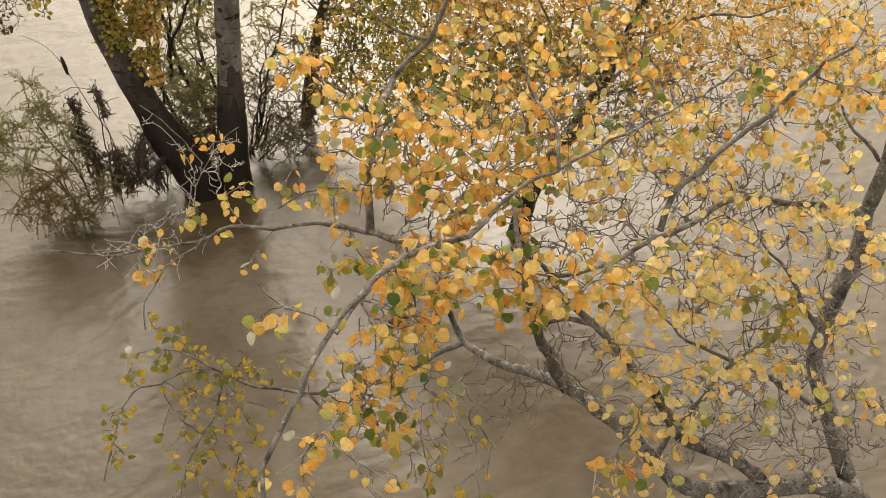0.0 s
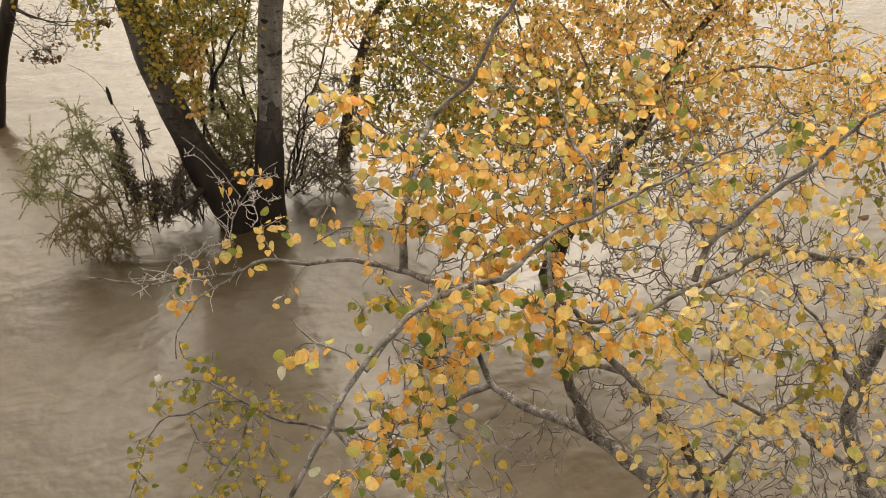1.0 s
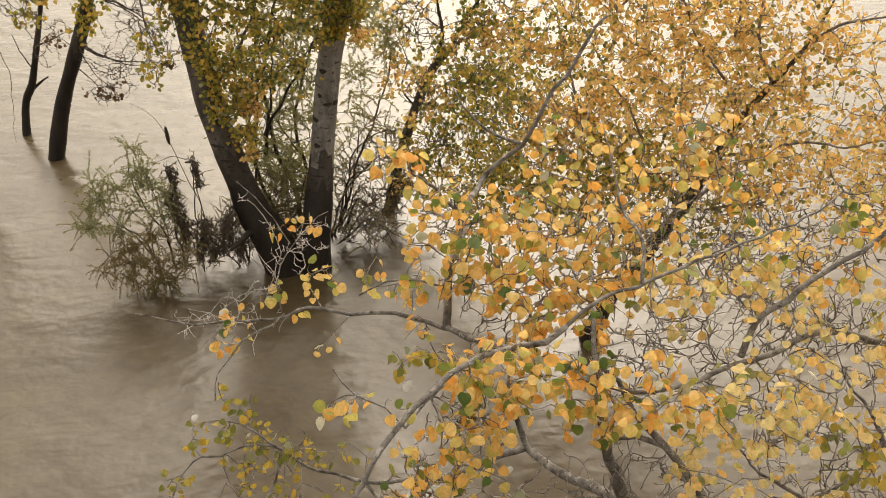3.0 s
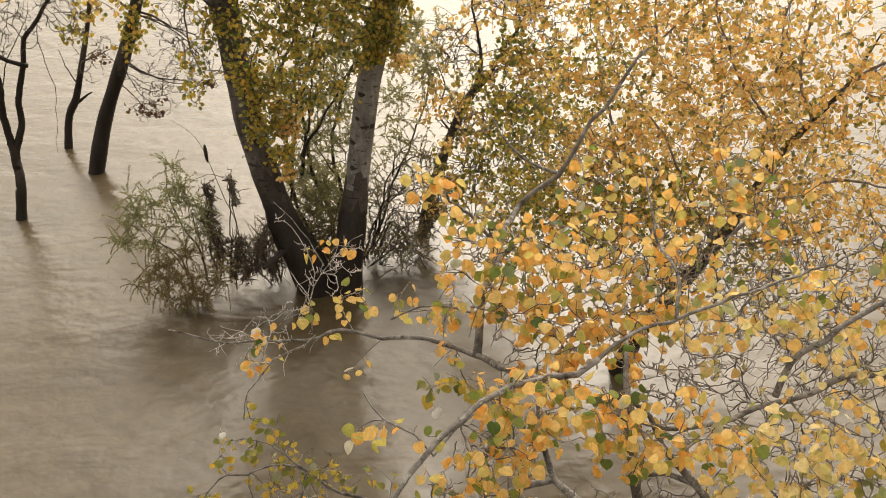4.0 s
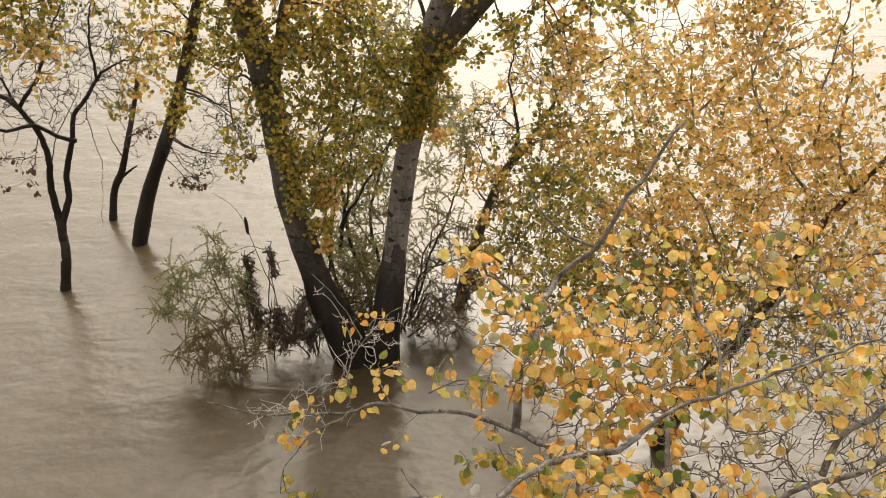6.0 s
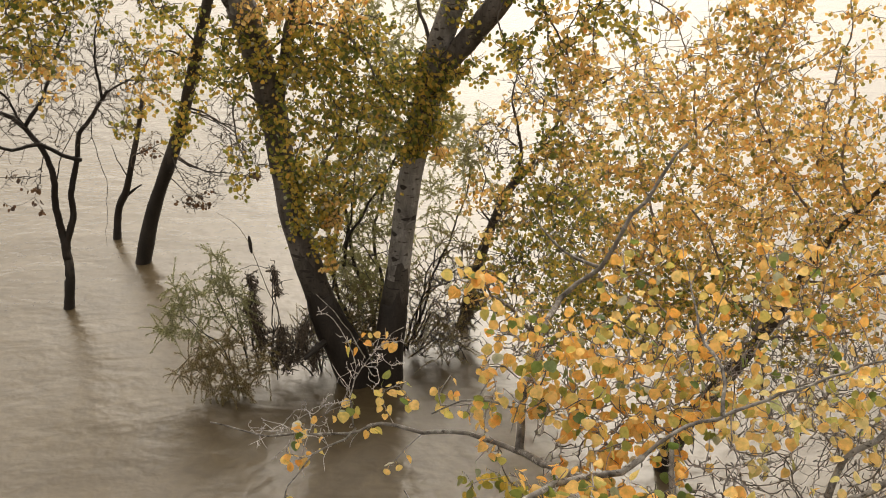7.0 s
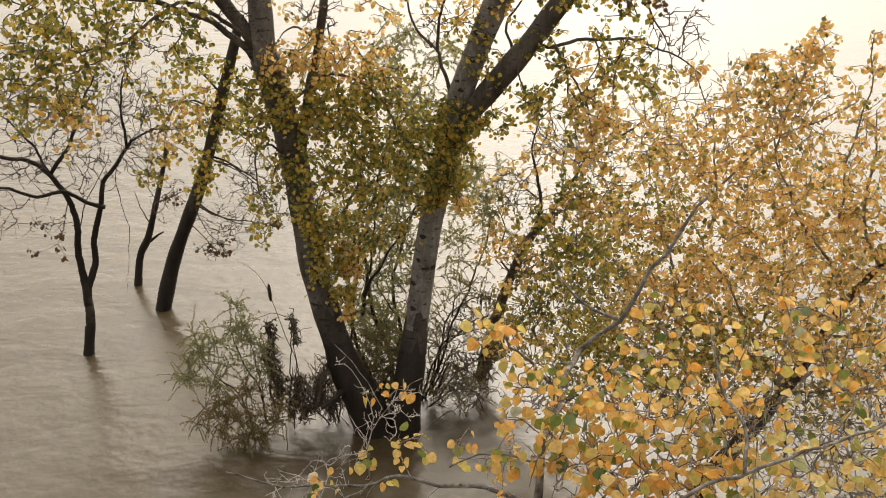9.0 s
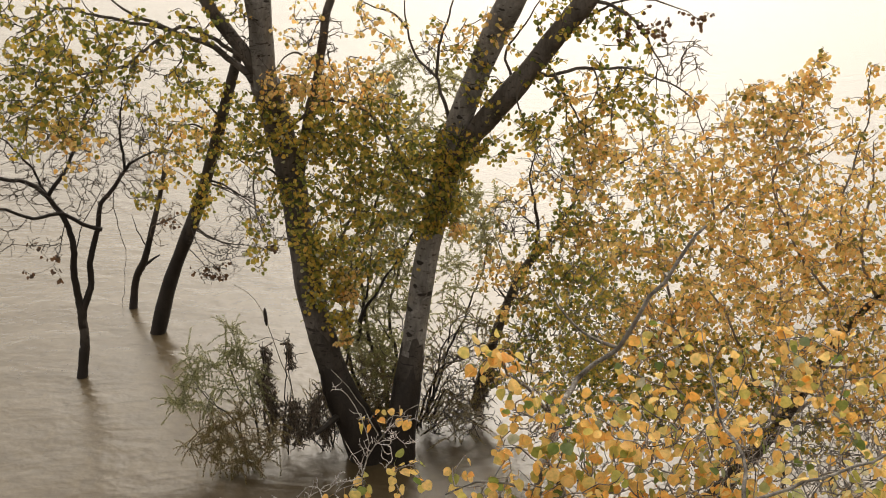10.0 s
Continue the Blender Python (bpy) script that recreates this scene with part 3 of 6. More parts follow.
wood(twin, TWIN_LIMBS, BARK_BROWN, 11)
stub = curve_through([(-0.48, 6.61, 0.45), (-0.56, 6.52, 0.42), (-0.65, 6.44, 0.38)], 0.03)
part("broken_stub", mesh_of("broken_stub", *tube(stub, np.linspace(0.03, 0.014, len(stub)), 8), BARK_WET), twin, "short broken limb, black with wet")
TWIN_SPRAYS = [(-0.57, 6.37, 3.20, 0.21, 75, "ochre"), (-0.26, 6.38, 3.16, 0.23, 70, "ochre"), (-0.79, 6.34, 3.16, 0.16, 35, "ochre"), (-0.07, 6.44,
    2.95, 0.24, 70), (-0.43, 6.50, 2.82, 0.28, 90), (-0.66, 6.46, 2.74, 0.24, 70, "lime"), (-0.36, 6.61, 2.45, 0.31, 100), (-0.07, 6.54, 2.52, 0.29,
    90), (-0.60, 6.55, 2.30, 0.25, 75), (-0.28, 6.60, 2.07, 0.25, 50), (0.05, 6.53, 2.18, 0.25, 40), (-0.89, 6.47, 2.86, 0.20, 55, "lime"), (-1.01,
    6.40, 2.67, 0.18, 40), (0.33, 6.53, 2.53, 0.20, 65), (0.41, 6.48, 2.75, 0.18, 55), (0.21, 6.48, 2.70, 0.20, 50)]
TWIN_SPRAYS += [(-0.62, 6.61, 1.88, 0.19, 55, "lime"), (-0.56, 6.60, 1.57, 0.16, 45, "lime"), (-0.48, 6.59, 1.29, 0.12, 24, "lime"), (-0.69, 6.54,
    2.00, 0.15, 30), (-0.37, 6.64, 1.64, 0.17, 24, "ochre"), (-0.29, 6.77, 1.68, 0.26, 18), (-0.07, 6.79, 1.72, 0.24, 14), (-0.46, 6.73, 1.88, 0.24,
    36, "lime"), (-0.20, 6.65, 2.23, 0.25, 40), (0.09, 6.63, 2.49, 0.21, 34, "lime"), (-0.96, 6.44, 2.12, 0.19, 22), (-0.98, 6.37, 1.93, 0.12, 9,
    "lime"), (-0.85, 6.54, 2.35, 0.14, 28), (-2.09, 5.59, 3.65, 0.32, 55), (-1.91, 5.73, 3.47, 0.29, 85), (-2.14, 5.52, 3.37, 0.25, 60)]
TWIN_SPRAYS += [(-1.98, 5.54, 3.17, 0.25, 60), (-2.21, 5.43, 3.06, 0.20, 35, "lime"), (-1.93, 5.51, 2.98, 0.20, 30, "ochre"), (-1.65, 5.92, 3.51,
    0.22, 40), (-1.36, 6.00, 3.54, 0.19, 30), (-1.33, 6.07, 3.28, 0.17, 25), (-1.73, 5.75, 3.27, 0.22, 28), (-1.11, 6.17, 3.66, 0.23, 16), (-1.03,
    6.37, 3.00, 0.16, 30), (0.55, 6.22, 3.53, 0.21, 26, "ochre"), (0.46, 6.30, 3.34, 0.19, 22), (0.30, 6.34, 3.51, 0.19, 14, "ochre"), (-0.15, 6.35,
    3.58, 0.23, 22, "ochre"), (-0.66, 6.32, 3.58, 0.19, 12, "ochre"), (1.02, 5.97, 3.68, 0.20, 36), (1.28, 5.81, 3.64, 0.16, 22)]
# Sprays from z 4.1 up are unseen crown that shades and darkens the water.
TWIN_SPRAYS += [(0.92, 6.15, 3.37, 0.17, 24), (1.17, 5.97, 3.19, 0.19, 30, "ochre"), (0.88, 6.16, 2.91, 0.15, 24), (1.40, 5.73, 3.27, 0.20, 26),
    (1.24, 5.89, 2.91, 0.20, 55, "ochre"), (1.21, 5.82, 2.66, 0.17, 35, "ochre"), (1.54, 5.56, 3.17, 0.16, 20, "lime"), (1.35, 5.69, 3.64, 0.11, 8,
    "dead"), (1.51, 5.66, 3.70, 0.11, 6, "dead"), (1.76, 5.59, 3.74, 0.06, 4, "dead"), (1.45, 5.67, 3.63, 0.18, 8), (0.64, 6.36, 2.74, 0.16, 26),
    (-0.93, 6.44, 4.33, 0.47, 60), (-1.09, 6.50, 4.88, 0.59, 70), (-0.69, 6.67, 4.74, 0.60, 70), (0.88, 6.24, 4.43, 0.45, 60)]
TWIN_SPRAYS += [(0.66, 6.44, 5.02, 0.58, 70), (1.31, 6.06, 4.70, 0.52, 70), (-0.04, 6.70, 4.69, 0.60, 60), (-1.57, 6.11, 4.22, 0.45, 50), (-2.00,
    5.88, 4.13, 0.45, 40), (1.75, 5.74, 4.45, 0.40, 40), (-0.04, 6.94, 5.38, 0.67, 60), (1.20, 6.63, 5.37, 0.61, 50), (0.62, 6.34, 3.10, 0.19, 24,
    "lime"), (-0.55, 6.32, 3.50, 0.19, -14), (0.19, 6.42, 3.39, 0.19, -10), (1.65, 5.59, 3.48, 0.21, -16), (-1.06, 6.26, 3.51, 0.23, -12), (-1.46,
    6.06, 3.39, 0.23, -12)]

TWIN_SPRAYS += [(1.05, 5.95, 3.12, 0.09, 8), (1.1, 5.95, 2.93, 0.1, 10), (1.2, 5.95, 3.01, 0.09, 10), (1.29, 5.95, 2.84, 0.11, 8, "ochre"), (1.12, 5.95, 2.78, 0.1, 8), (1.2, 5.95, 2.68, 0.09, 5), (0.86, 5.95, 2.93, 0.11, 8), (0.76, 5.95, 3.04, 0.09, 5), (0.91, 5.95, 3.04, 0.09, 5), (1.0, 5.95, 3.26, 0.09, 7), (1.32, 5.95, 3.08, 0.09, 8), (1.37, 5.95, 3.22, 0.11, 10), (1.46, 5.95, 3.4, 0.09, 7), (1.25, 5.95, 3.4, 0.09, 7), (1.37, 5.95, 2.91, 0.11, 10, "ochre"), (1.44, 5.95, 2.78, 0.1, 7, "ochre"), (1.58, 5.95, 3.08, 0.07, 4)]
TWIN_SPRAYS += [(-0.56, 6.62, 2.97, 0.16, 45), (-0.4, 6.62, 2.77, 0.18, 45), (-0.61, 6.62, 2.68, 0.14, 33), (-0.2, 6.62, 2.93, 0.18, 28), (-0.04, 6.62, 2.68, 0.18, 25), (-0.29, 6.62, 2.52, 0.18, 22), (0.32, 6.62, 2.6, 0.12, 30), (0.45, 6.62, 2.47, 0.11, 25), (0.37, 6.62, 2.3, 0.11, 19, "lime"), (0.53, 6.62, 2.66, 0.1, 19, "lime"), (0.24, 6.62, 2.26, 0.11, 18)]
TWIN_SPRAYS += [(-0.43, 6.60, 1.68, 0.09, 26, "lime"), (-0.38, 6.60, 1.51, 0.09, 28, "ochre"), (-0.43, 6.60, 1.33, 0.08, 24, "lime"), (-0.43, 6.60, 1.15, 0.07, 18, "ochre"), (-0.48, 6.60, 1.54, 0.08, 16, "lime"), (-0.65, 6.60, 1.69, 0.09, 20), (-0.64, 6.60, 1.45, 0.08, 18, "lime"), (-0.64, 6.60, 1.87, 0.09, 26), (-0.52, 6.60, 1.87, 0.10, 22, "lime"), (-0.26, 6.60, 1.77, 0.13, 16), (-0.09, 6.60, 1.86, 0.13, 16)]
TWIN_SPRAYS += [(0.24, 6.50, 2.29, 0.10, 40), (0.32, 6.50, 2.15, 0.09, 34, "lime"), (0.19, 6.50, 2.10, 0.09, 30), (0.42, 6.50, 2.29, 0.10, 30, "lime"), (0.46, 6.50, 2.08, 0.10, 20, "ochre")]
clad(twin, TWIN_LIMBS + [(lp, lr), (rp, rr), (ap, ar), (up_p, up_r)], TWIN_SPRAYS, 21, TWIG_DARK, "olive", 0.028, 3.0, 290, (0.2, 2.0), dense=5.2, bare=7, spread=0.6)
# Denser large-leaved crown out of view, added to shade the river and darken reflections.
UNSEEN_CROWN = [(-1.6, 6.3, 4.7, 0.6, 200), (-1.0, 6.5, 5.1, 0.7, 260), (-0.3, 6.6, 4.9, 0.65, 260), (0.4, 6.5, 5.1, 0.7, 260), (1.1, 6.2, 5.0, 0.65, 240),
    (1.8, 5.9, 5.1, 0.65, 220), (-0.6, 6.2, 5.9, 0.8, 260), (0.5, 6.0, 5.9, 0.8, 260), (1.4, 5.7, 5.8, 0.7, 220), (0.0, 7.2, 5.6, 0.7, 220), (0.9, 7.0, 5.5, 0.7, 220)]
clad(twin, [(rp, rr), (ap, ar), (up_p, up_r)], UNSEEN_CROWN, 23, TWIG_DARK, "olive", 0.056, 3.0, 0, (0.2, 2.0), spread=0.9)
scars(right_stem, rp, rr, 0.9, 4.6, 52, 31)
scars(upper_stem, up_p, up_r, 3.2, 4.6, 26, 33)
scars(left_stem, lp, lr, 0.9, 2.2, 24, 35)

# ---- the slender trees farther out ----
leaning = thing("leaning_tree", (-2.60, 9.07, 0), "slender leaning tree with yellowing leaves standing in water", "tree")
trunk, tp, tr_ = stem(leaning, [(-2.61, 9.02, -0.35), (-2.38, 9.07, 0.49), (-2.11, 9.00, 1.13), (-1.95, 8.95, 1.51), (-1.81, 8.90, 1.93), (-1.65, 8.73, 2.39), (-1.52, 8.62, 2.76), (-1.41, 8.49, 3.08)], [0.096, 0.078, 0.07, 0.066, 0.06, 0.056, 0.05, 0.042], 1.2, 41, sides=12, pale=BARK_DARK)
LEAN_LIMBS = [
    limb([(-1.81, 8.89, 1.91), (-1.66, 8.85, 2.05), (-1.43, 8.79, 2.07)], 0.0128, 0.0025),
    limb([(-1.84, 8.93, 1.70), (-1.63, 8.84, 1.64), (-1.40, 8.74, 1.53), (-1.23, 8.60, 1.35)], 0.0112, 0.0025),
    limb([(-1.84, 8.92, 1.67), (-1.50, 8.74, 1.59), (-1.12, 8.66, 1.50)], 0.008, 0.0024),
    limb([(-2.03, 8.94, 1.22), (-1.75, 8.75, 1.12), (-1.47, 8.69, 1.11), (-1.24, 8.61, 1.11)], 0.0096, 0.0024),
    limb([(-2.06, 8.93, 1.20), (-1.91, 8.68, 1.02), (-1.70, 8.54, 0.84)], 0.0064, 0.0024),
    limb([(-1.73, 8.87, 2.17), (-1.94, 8.75, 2.30), (-2.12, 8.59, 2.23), (-2.24, 8.38, 1.97)], 0.0112, 0.0025),
    limb([(-1.64, 8.72, 2.36), (-1.84, 8.63, 2.59), (-2.01, 8.51, 2.72)], 0.0112, 0.0025),
    limb([(-1.78, 8.70, 1.73), (-1.57, 8.70, 1.64), (-1.39, 8.70, 1.50), (-1.22, 8.70, 1.24)], 0.008, 0.002),
    limb([(-1.98, 8.75, 1.25), (-1.73, 8.75, 1.11), (-1.51, 8.75, 1.05), (-1.32, 8.75, 1.07)], 0.008, 0.002),
    limb([(-2.05, 8.70, 1.07), (-1.90, 8.70, 0.88), (-1.84, 8.70, 0.70)], 0.006, 0.002),
    limb([(-1.66, 8.65, 2.07), (-1.44, 8.65, 1.94), (-1.24, 8.65, 1.71), (-1.14, 8.65, 1.48)], 0.008, 0.002),
]

wood(leaning, LEAN_LIMBS, BARK_DARK, 43)
LEAN_SPRAYS = [(-1.67, 8.69, 2.26, 0.27, 60), (-1.84, 8.71, 2.04, 0.28, 60, "lime"), (-1.95, 8.54, 2.30, 0.30, 60, "ochre"), (-2.12, 8.41, 2.38, 0.27,
    40, "lime"), (-1.86, 8.81, 1.68, 0.20, 40), (-1.96, 8.82, 1.44, 0.16, 28), (-2.10, 8.43, 2.01, 0.27, 40, "ochre"), (-2.25, 8.32, 1.77, 0.19, 26,
    "lime"), (-1.97, 8.50, 2.62, 0.27, 40), (-1.58, 8.59, 2.66, 0.21, 30), (-1.40, 8.61, 2.18, 0.22, 25), (-1.45, 8.68, 1.38, 0.33, -26), (-1.76,
    8.56, 0.92, 0.12, 9, "dead"), (-1.24, 8.61, 1.11, 0.09, 6, "dead"), (-1.91, 8.52, 0.91, 0.09, 5, "dead"), (-2.29, 9.01, 1.29, 0.09, 6, "dead")]
LEAN_SPRAYS += [(-1.23, 8.56, 1.25, 0.22, -14), (-1.73, 8.59, 1.00, 0.25, -16), (-1.49, 8.68, 1.72, 0.28, -16), (-1.86, 8.75, 1.18, 0.23, -10)]

LEAN_SPRAYS += [(-1.51, 8.60, 1.56, 0.15, -10), (-1.31, 8.60, 1.39, 0.14, -10), (-1.59, 8.60, 1.13, 0.15, -10), (-1.38, 8.60, 1.10, 0.13, -8), (-1.86, 8.60, 0.84, 0.12, -8), (-1.33, 8.60, 1.78, 0.14, -8), (-1.74, 8.60, 0.98, 0.12, -6)]
clad(leaning, LEAN_LIMBS + [(tp, tr_)], LEAN_SPRAYS, 45, TWIG_DARK, "olive", 0.036, 3.0, 120, (0.0, 2.0), dense=3.2, bare=6, spread=0.6)
forked = thing("forked_tree", (-3.06, 8.10, 0), "bare dark forked sapling standing in brown water", "tree")
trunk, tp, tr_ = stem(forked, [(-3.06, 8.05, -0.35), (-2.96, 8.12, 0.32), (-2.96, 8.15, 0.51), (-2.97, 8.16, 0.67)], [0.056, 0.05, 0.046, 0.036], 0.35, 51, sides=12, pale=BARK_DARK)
FORK_LIMBS = [
    limb([(-2.96, 8.14, 0.49), (-2.97, 8.16, 0.64), (-2.99, 8.16, 0.94), (-2.95, 8.14, 1.28), (-2.99, 8.11, 1.54), (-3.09, 8.06, 1.81), (-3.24, 7.99,
         1.96), (-3.40, 7.88, 2.01), (-3.56, 7.85, 2.16)], 0.0386, 0.0132, 10),
    limb([(-2.96, 8.14, 0.48), (-2.95, 8.17, 0.65), (-2.85, 8.21, 0.92), (-2.84, 8.19, 1.15), (-2.75, 8.22, 1.45), (-2.68, 8.21, 1.68), (-2.58, 8.24,
         1.82), (-2.46, 8.27, 2.00), (-2.41, 8.25, 2.07)], 0.0361, 0.0144, 10),
    limb([(-2.70, 8.20, 1.45), (-2.84, 8.15, 1.50), (-3.00, 8.09, 1.64), (-3.20, 7.96, 1.65), (-3.43, 7.84, 1.75), (-3.61, 7.71, 1.76)], 0.0218,
         0.0096),
    limb([(-3.09, 8.06, 1.81), (-2.96, 8.11, 1.99), (-2.83, 8.16, 2.23), (-2.72, 8.22, 2.52), (-2.60, 8.26, 2.76)], 0.0202, 0.0048),
    limb([(-3.09, 8.06, 1.81), (-3.19, 8.04, 2.06), (-3.32, 7.99, 2.27), (-3.47, 7.98, 2.47)], 0.0134, 0.0036),
    limb([(-2.46, 8.27, 2.00), (-2.47, 8.29, 2.25), (-2.46, 8.30, 2.51), (-2.38, 8.33, 2.80)], 0.0151, 0.0036),
    limb([(-2.42, 8.24, 2.05), (-2.26, 8.31, 2.12), (-2.03, 8.37, 2.12)], 0.0118, 0.003),
    limb([(-2.57, 8.25, 1.85), (-2.55, 8.17, 1.60), (-2.49, 8.08, 1.31), (-2.47, 7.97, 1.02), (-2.51, 7.89, 0.73)], 0.0042, 0.0012),
    limb([(-2.99, 8.11, 1.54), (-3.02, 8.04, 1.38), (-3.08, 7.95, 1.20)], 0.005, 0.0012),
    limb([(-2.98, 8.16, 1.06), (-2.91, 8.19, 1.38), (-2.69, 8.31, 1.82), (-2.65, 8.37, 1.97)], 0.0067, 0.0018),
]

wood(forked, FORK_LIMBS, BARK_WET, 53)
FORK_SPRAYS = [(-3.15, 8.01, 2.12, 0.37, -34), (-2.77, 8.11, 2.35, 0.37, -44), (-2.46, 8.25, 2.52, 0.37, -50), (-2.31, 8.33, 2.24, 0.32, -40), (-2.63,
    8.19, 2.07, 0.32, -34), (-3.24, 7.90, 1.85, 0.32, -20), (-3.31, 8.04, 2.46, 0.32, -24), (-2.98, 8.12, 1.88, 0.32, -20), (-2.31, 8.23, 1.90, 0.27,
    -20), (-3.06, 8.01, 1.33, 0.14, -8), (-3.33, 7.75, 1.54, 0.27, -10), (-2.80, 8.15, 1.77, 0.27, -20), (-2.82, 8.00, 2.02, 0.13, 14, "ochre"),
    (-3.08, 7.98, 1.27, 0.08, 9, "dead"), (-3.22, 7.96, 1.38, 0.10, 5, "dead"), (-3.36, 7.83, 1.19, 0.13, 6, "dead")]
FORK_SPRAYS += [(-3.04, 7.94, 1.14, 0.09, 4, "dead")]

clad(forked, FORK_LIMBS, FORK_SPRAYS, 55, TWIG_DARK, "ochre", 0.04, 3.0, 14, (0.0, 2.0), bare=5.0, twig=0.0018)
sapling = thing("sapling", (-2.98, 9.68, 0), "thin dark sapling with snagged dry grass in water", "tree")
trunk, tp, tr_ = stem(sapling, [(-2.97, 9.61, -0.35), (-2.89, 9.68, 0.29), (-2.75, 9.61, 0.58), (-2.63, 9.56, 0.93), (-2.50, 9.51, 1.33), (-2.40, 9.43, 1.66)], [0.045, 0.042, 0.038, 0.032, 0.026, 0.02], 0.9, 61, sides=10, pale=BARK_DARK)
SAP_LIMBS = [
    limb([(-2.78, 9.63, 0.50), (-2.69, 9.63, 0.57), (-2.57, 9.64, 0.65)], 0.02, 0.008),
    limb([(-2.60, 9.54, 1.01), (-2.43, 9.55, 1.07), (-2.30, 9.55, 1.13)], 0.008, 0.003),
    limb([(-2.69, 9.58, 0.73), (-2.79, 9.54, 1.00), (-2.84, 9.57, 1.12)], 0.007, 0.003),
]

wood(sapling, SAP_LIMBS, BARK_WET, 63)
SAP_SPRAYS = [(-2.43, 9.56, 1.09, 0.20, -44), (-2.51, 9.49, 0.96, 0.19, -26), (-2.59, 9.57, 1.25, 0.25, -16), (-2.49, 9.49, 1.58, 0.18, 20, "lime"),
    (-2.70, 9.45, 1.65, 0.24, -12)]

clad(sapling, SAP_LIMBS + [(tp, tr_)], SAP_SPRAYS, 65, DEBRIS, "lime", 0.05, 3.0, 20, (0.0, 2.0), bare=1.6)

# ---- the dark tree behind the twin poplar ----
rear = thing("crooked_tree", (0.69, 7.58, 0), "crooked dark tree with thin yellowing crown in water", "tree")
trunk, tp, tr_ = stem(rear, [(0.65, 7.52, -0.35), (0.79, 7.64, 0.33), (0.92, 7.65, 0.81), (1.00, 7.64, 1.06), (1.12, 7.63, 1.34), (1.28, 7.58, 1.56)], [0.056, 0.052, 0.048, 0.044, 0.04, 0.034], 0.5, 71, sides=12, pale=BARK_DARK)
REAR_LIMBS = [
    limb([(1.15, 7.60, 1.40), (1.17, 7.52, 1.64), (1.16, 7.51, 1.90), (1.09, 7.50, 2.15), (1.10, 7.46, 2.41), (1.22, 7.38, 2.57)], 0.0182, 0.003),
    limb([(1.28, 7.58, 1.56), (1.39, 7.46, 1.87), (1.55, 7.41, 2.14), (1.71, 7.32, 2.31), (1.96, 7.11, 2.56), (2.13, 6.97, 2.66)], 0.0196, 0.003),
    limb([(0.97, 7.61, 0.99), (0.86, 7.60, 1.19), (0.90, 7.60, 1.46), (0.79, 7.58, 1.67)], 0.0098, 0.003),
    limb([(1.17, 7.56, 1.73), (0.99, 7.53, 1.89), (0.91, 7.50, 2.10)], 0.007, 0.0028),
    limb([(1.39, 7.46, 1.87), (1.51, 7.31, 1.82), (1.76, 7.19, 1.96)], 0.0084, 0.0028),
]

wood(rear, REAR_LIMBS, BARK_DARK, 73)
REAR_SPRAYS = [(1.16, 7.32, 2.30, 0.28, 26, "ochre"), (0.90, 7.39, 2.09, 0.21, 14, "ochre"), (1.38, 7.17, 1.97, 0.25, 40), (1.10, 7.31, 1.62, 0.28,
    36), (1.40, 7.12, 1.55, 0.28, 50), (1.67, 6.93, 1.77, 0.27, 50), (0.83, 7.36, 1.39, 0.24, 26, "ochre"), (0.91, 7.40, 1.79, 0.28, -30), (1.24,
    7.35, 2.48, 0.28, -26), (1.51, 7.20, 2.15, 0.28, -22), (0.73, 7.44, 1.57, 0.24, 16, "ochre"), (1.21, 7.21, 1.15, 0.29, 40), (1.66, 7.13, 2.36,
    0.27, 34, "ochre"), (1.90, 6.94, 2.28, 0.27, 36, "ochre"), (0.94, 7.21, 0.61, 0.34, -30), (1.13, 7.23, 0.93, 0.34, -24)]
REAR_SPRAYS += [(1.08, 7.10, 0.67, 0.29, 26), (0.85, 7.31, 0.78, 0.25, 20)]

REAR_SPRAYS += [(1.03, 6.90, 1.40, 0.16, 16, "ochre"), (1.29, 6.90, 1.59, 0.20, 40), (1.50, 6.90, 1.54, 0.16, 44), (1.36, 6.90, 1.24, 0.21, 34), (1.14, 6.90, 1.04, 0.19, 26), (1.50, 6.90, 1.88, 0.18, 30, "ochre"), (1.68, 6.90, 1.34, 0.18, 34), (1.36, 6.90, 2.02, 0.15, 30), (1.16, 6.90, 0.73, 0.19, 20, "ochre"), (1.43, 6.90, 0.83, 0.21, 26), (1.67, 6.90, 2.06, 0.18, 30, "ochre"), (0.84, 6.90, 1.60, 0.16, 12, "ochre"), (0.69, 6.90, 2.07, 0.13, 10, "ochre"), (1.21, 6.90, 2.29, 0.15, 14, "ochre"), (1.00, 6.90, 2.21, 0.15, 8, "ochre")]
REAR_SPRAYS += [(1.07, 6.90, 1.50, 0.27, -24), (1.33, 6.90, 1.83, 0.27, -26), (0.91, 6.90, 2.07, 0.22, -18), (1.16, 6.90, 2.43, 0.22, -18), (1.52, 6.90, 2.20, 0.22, -18), (1.15, 6.90, 0.94, 0.23, -24), (1.51, 6.90, 1.14, 0.28, -20), (0.89, 6.90, 1.40, 0.18, -14)]
REAR_SPRAYS += [(0.92, 7.20, 1.11, 0.12, 14, "ochre"), (1.02, 7.20, 1.42, 0.13, 16, "ochre"), (0.88, 7.20, 0.79, 0.13, 12, "ochre"), (0.74, 7.20, 0.52, 0.14, 12, "ochre"), (1.13, 7.20, 1.70, 0.12, 14), (1.26, 7.20, 1.87, 0.12, 14, "ochre"), (0.65, 7.20, 1.37, 0.11, 8, "ochre"), (0.73, 7.20, 1.62, 0.11, 10, "ochre")]
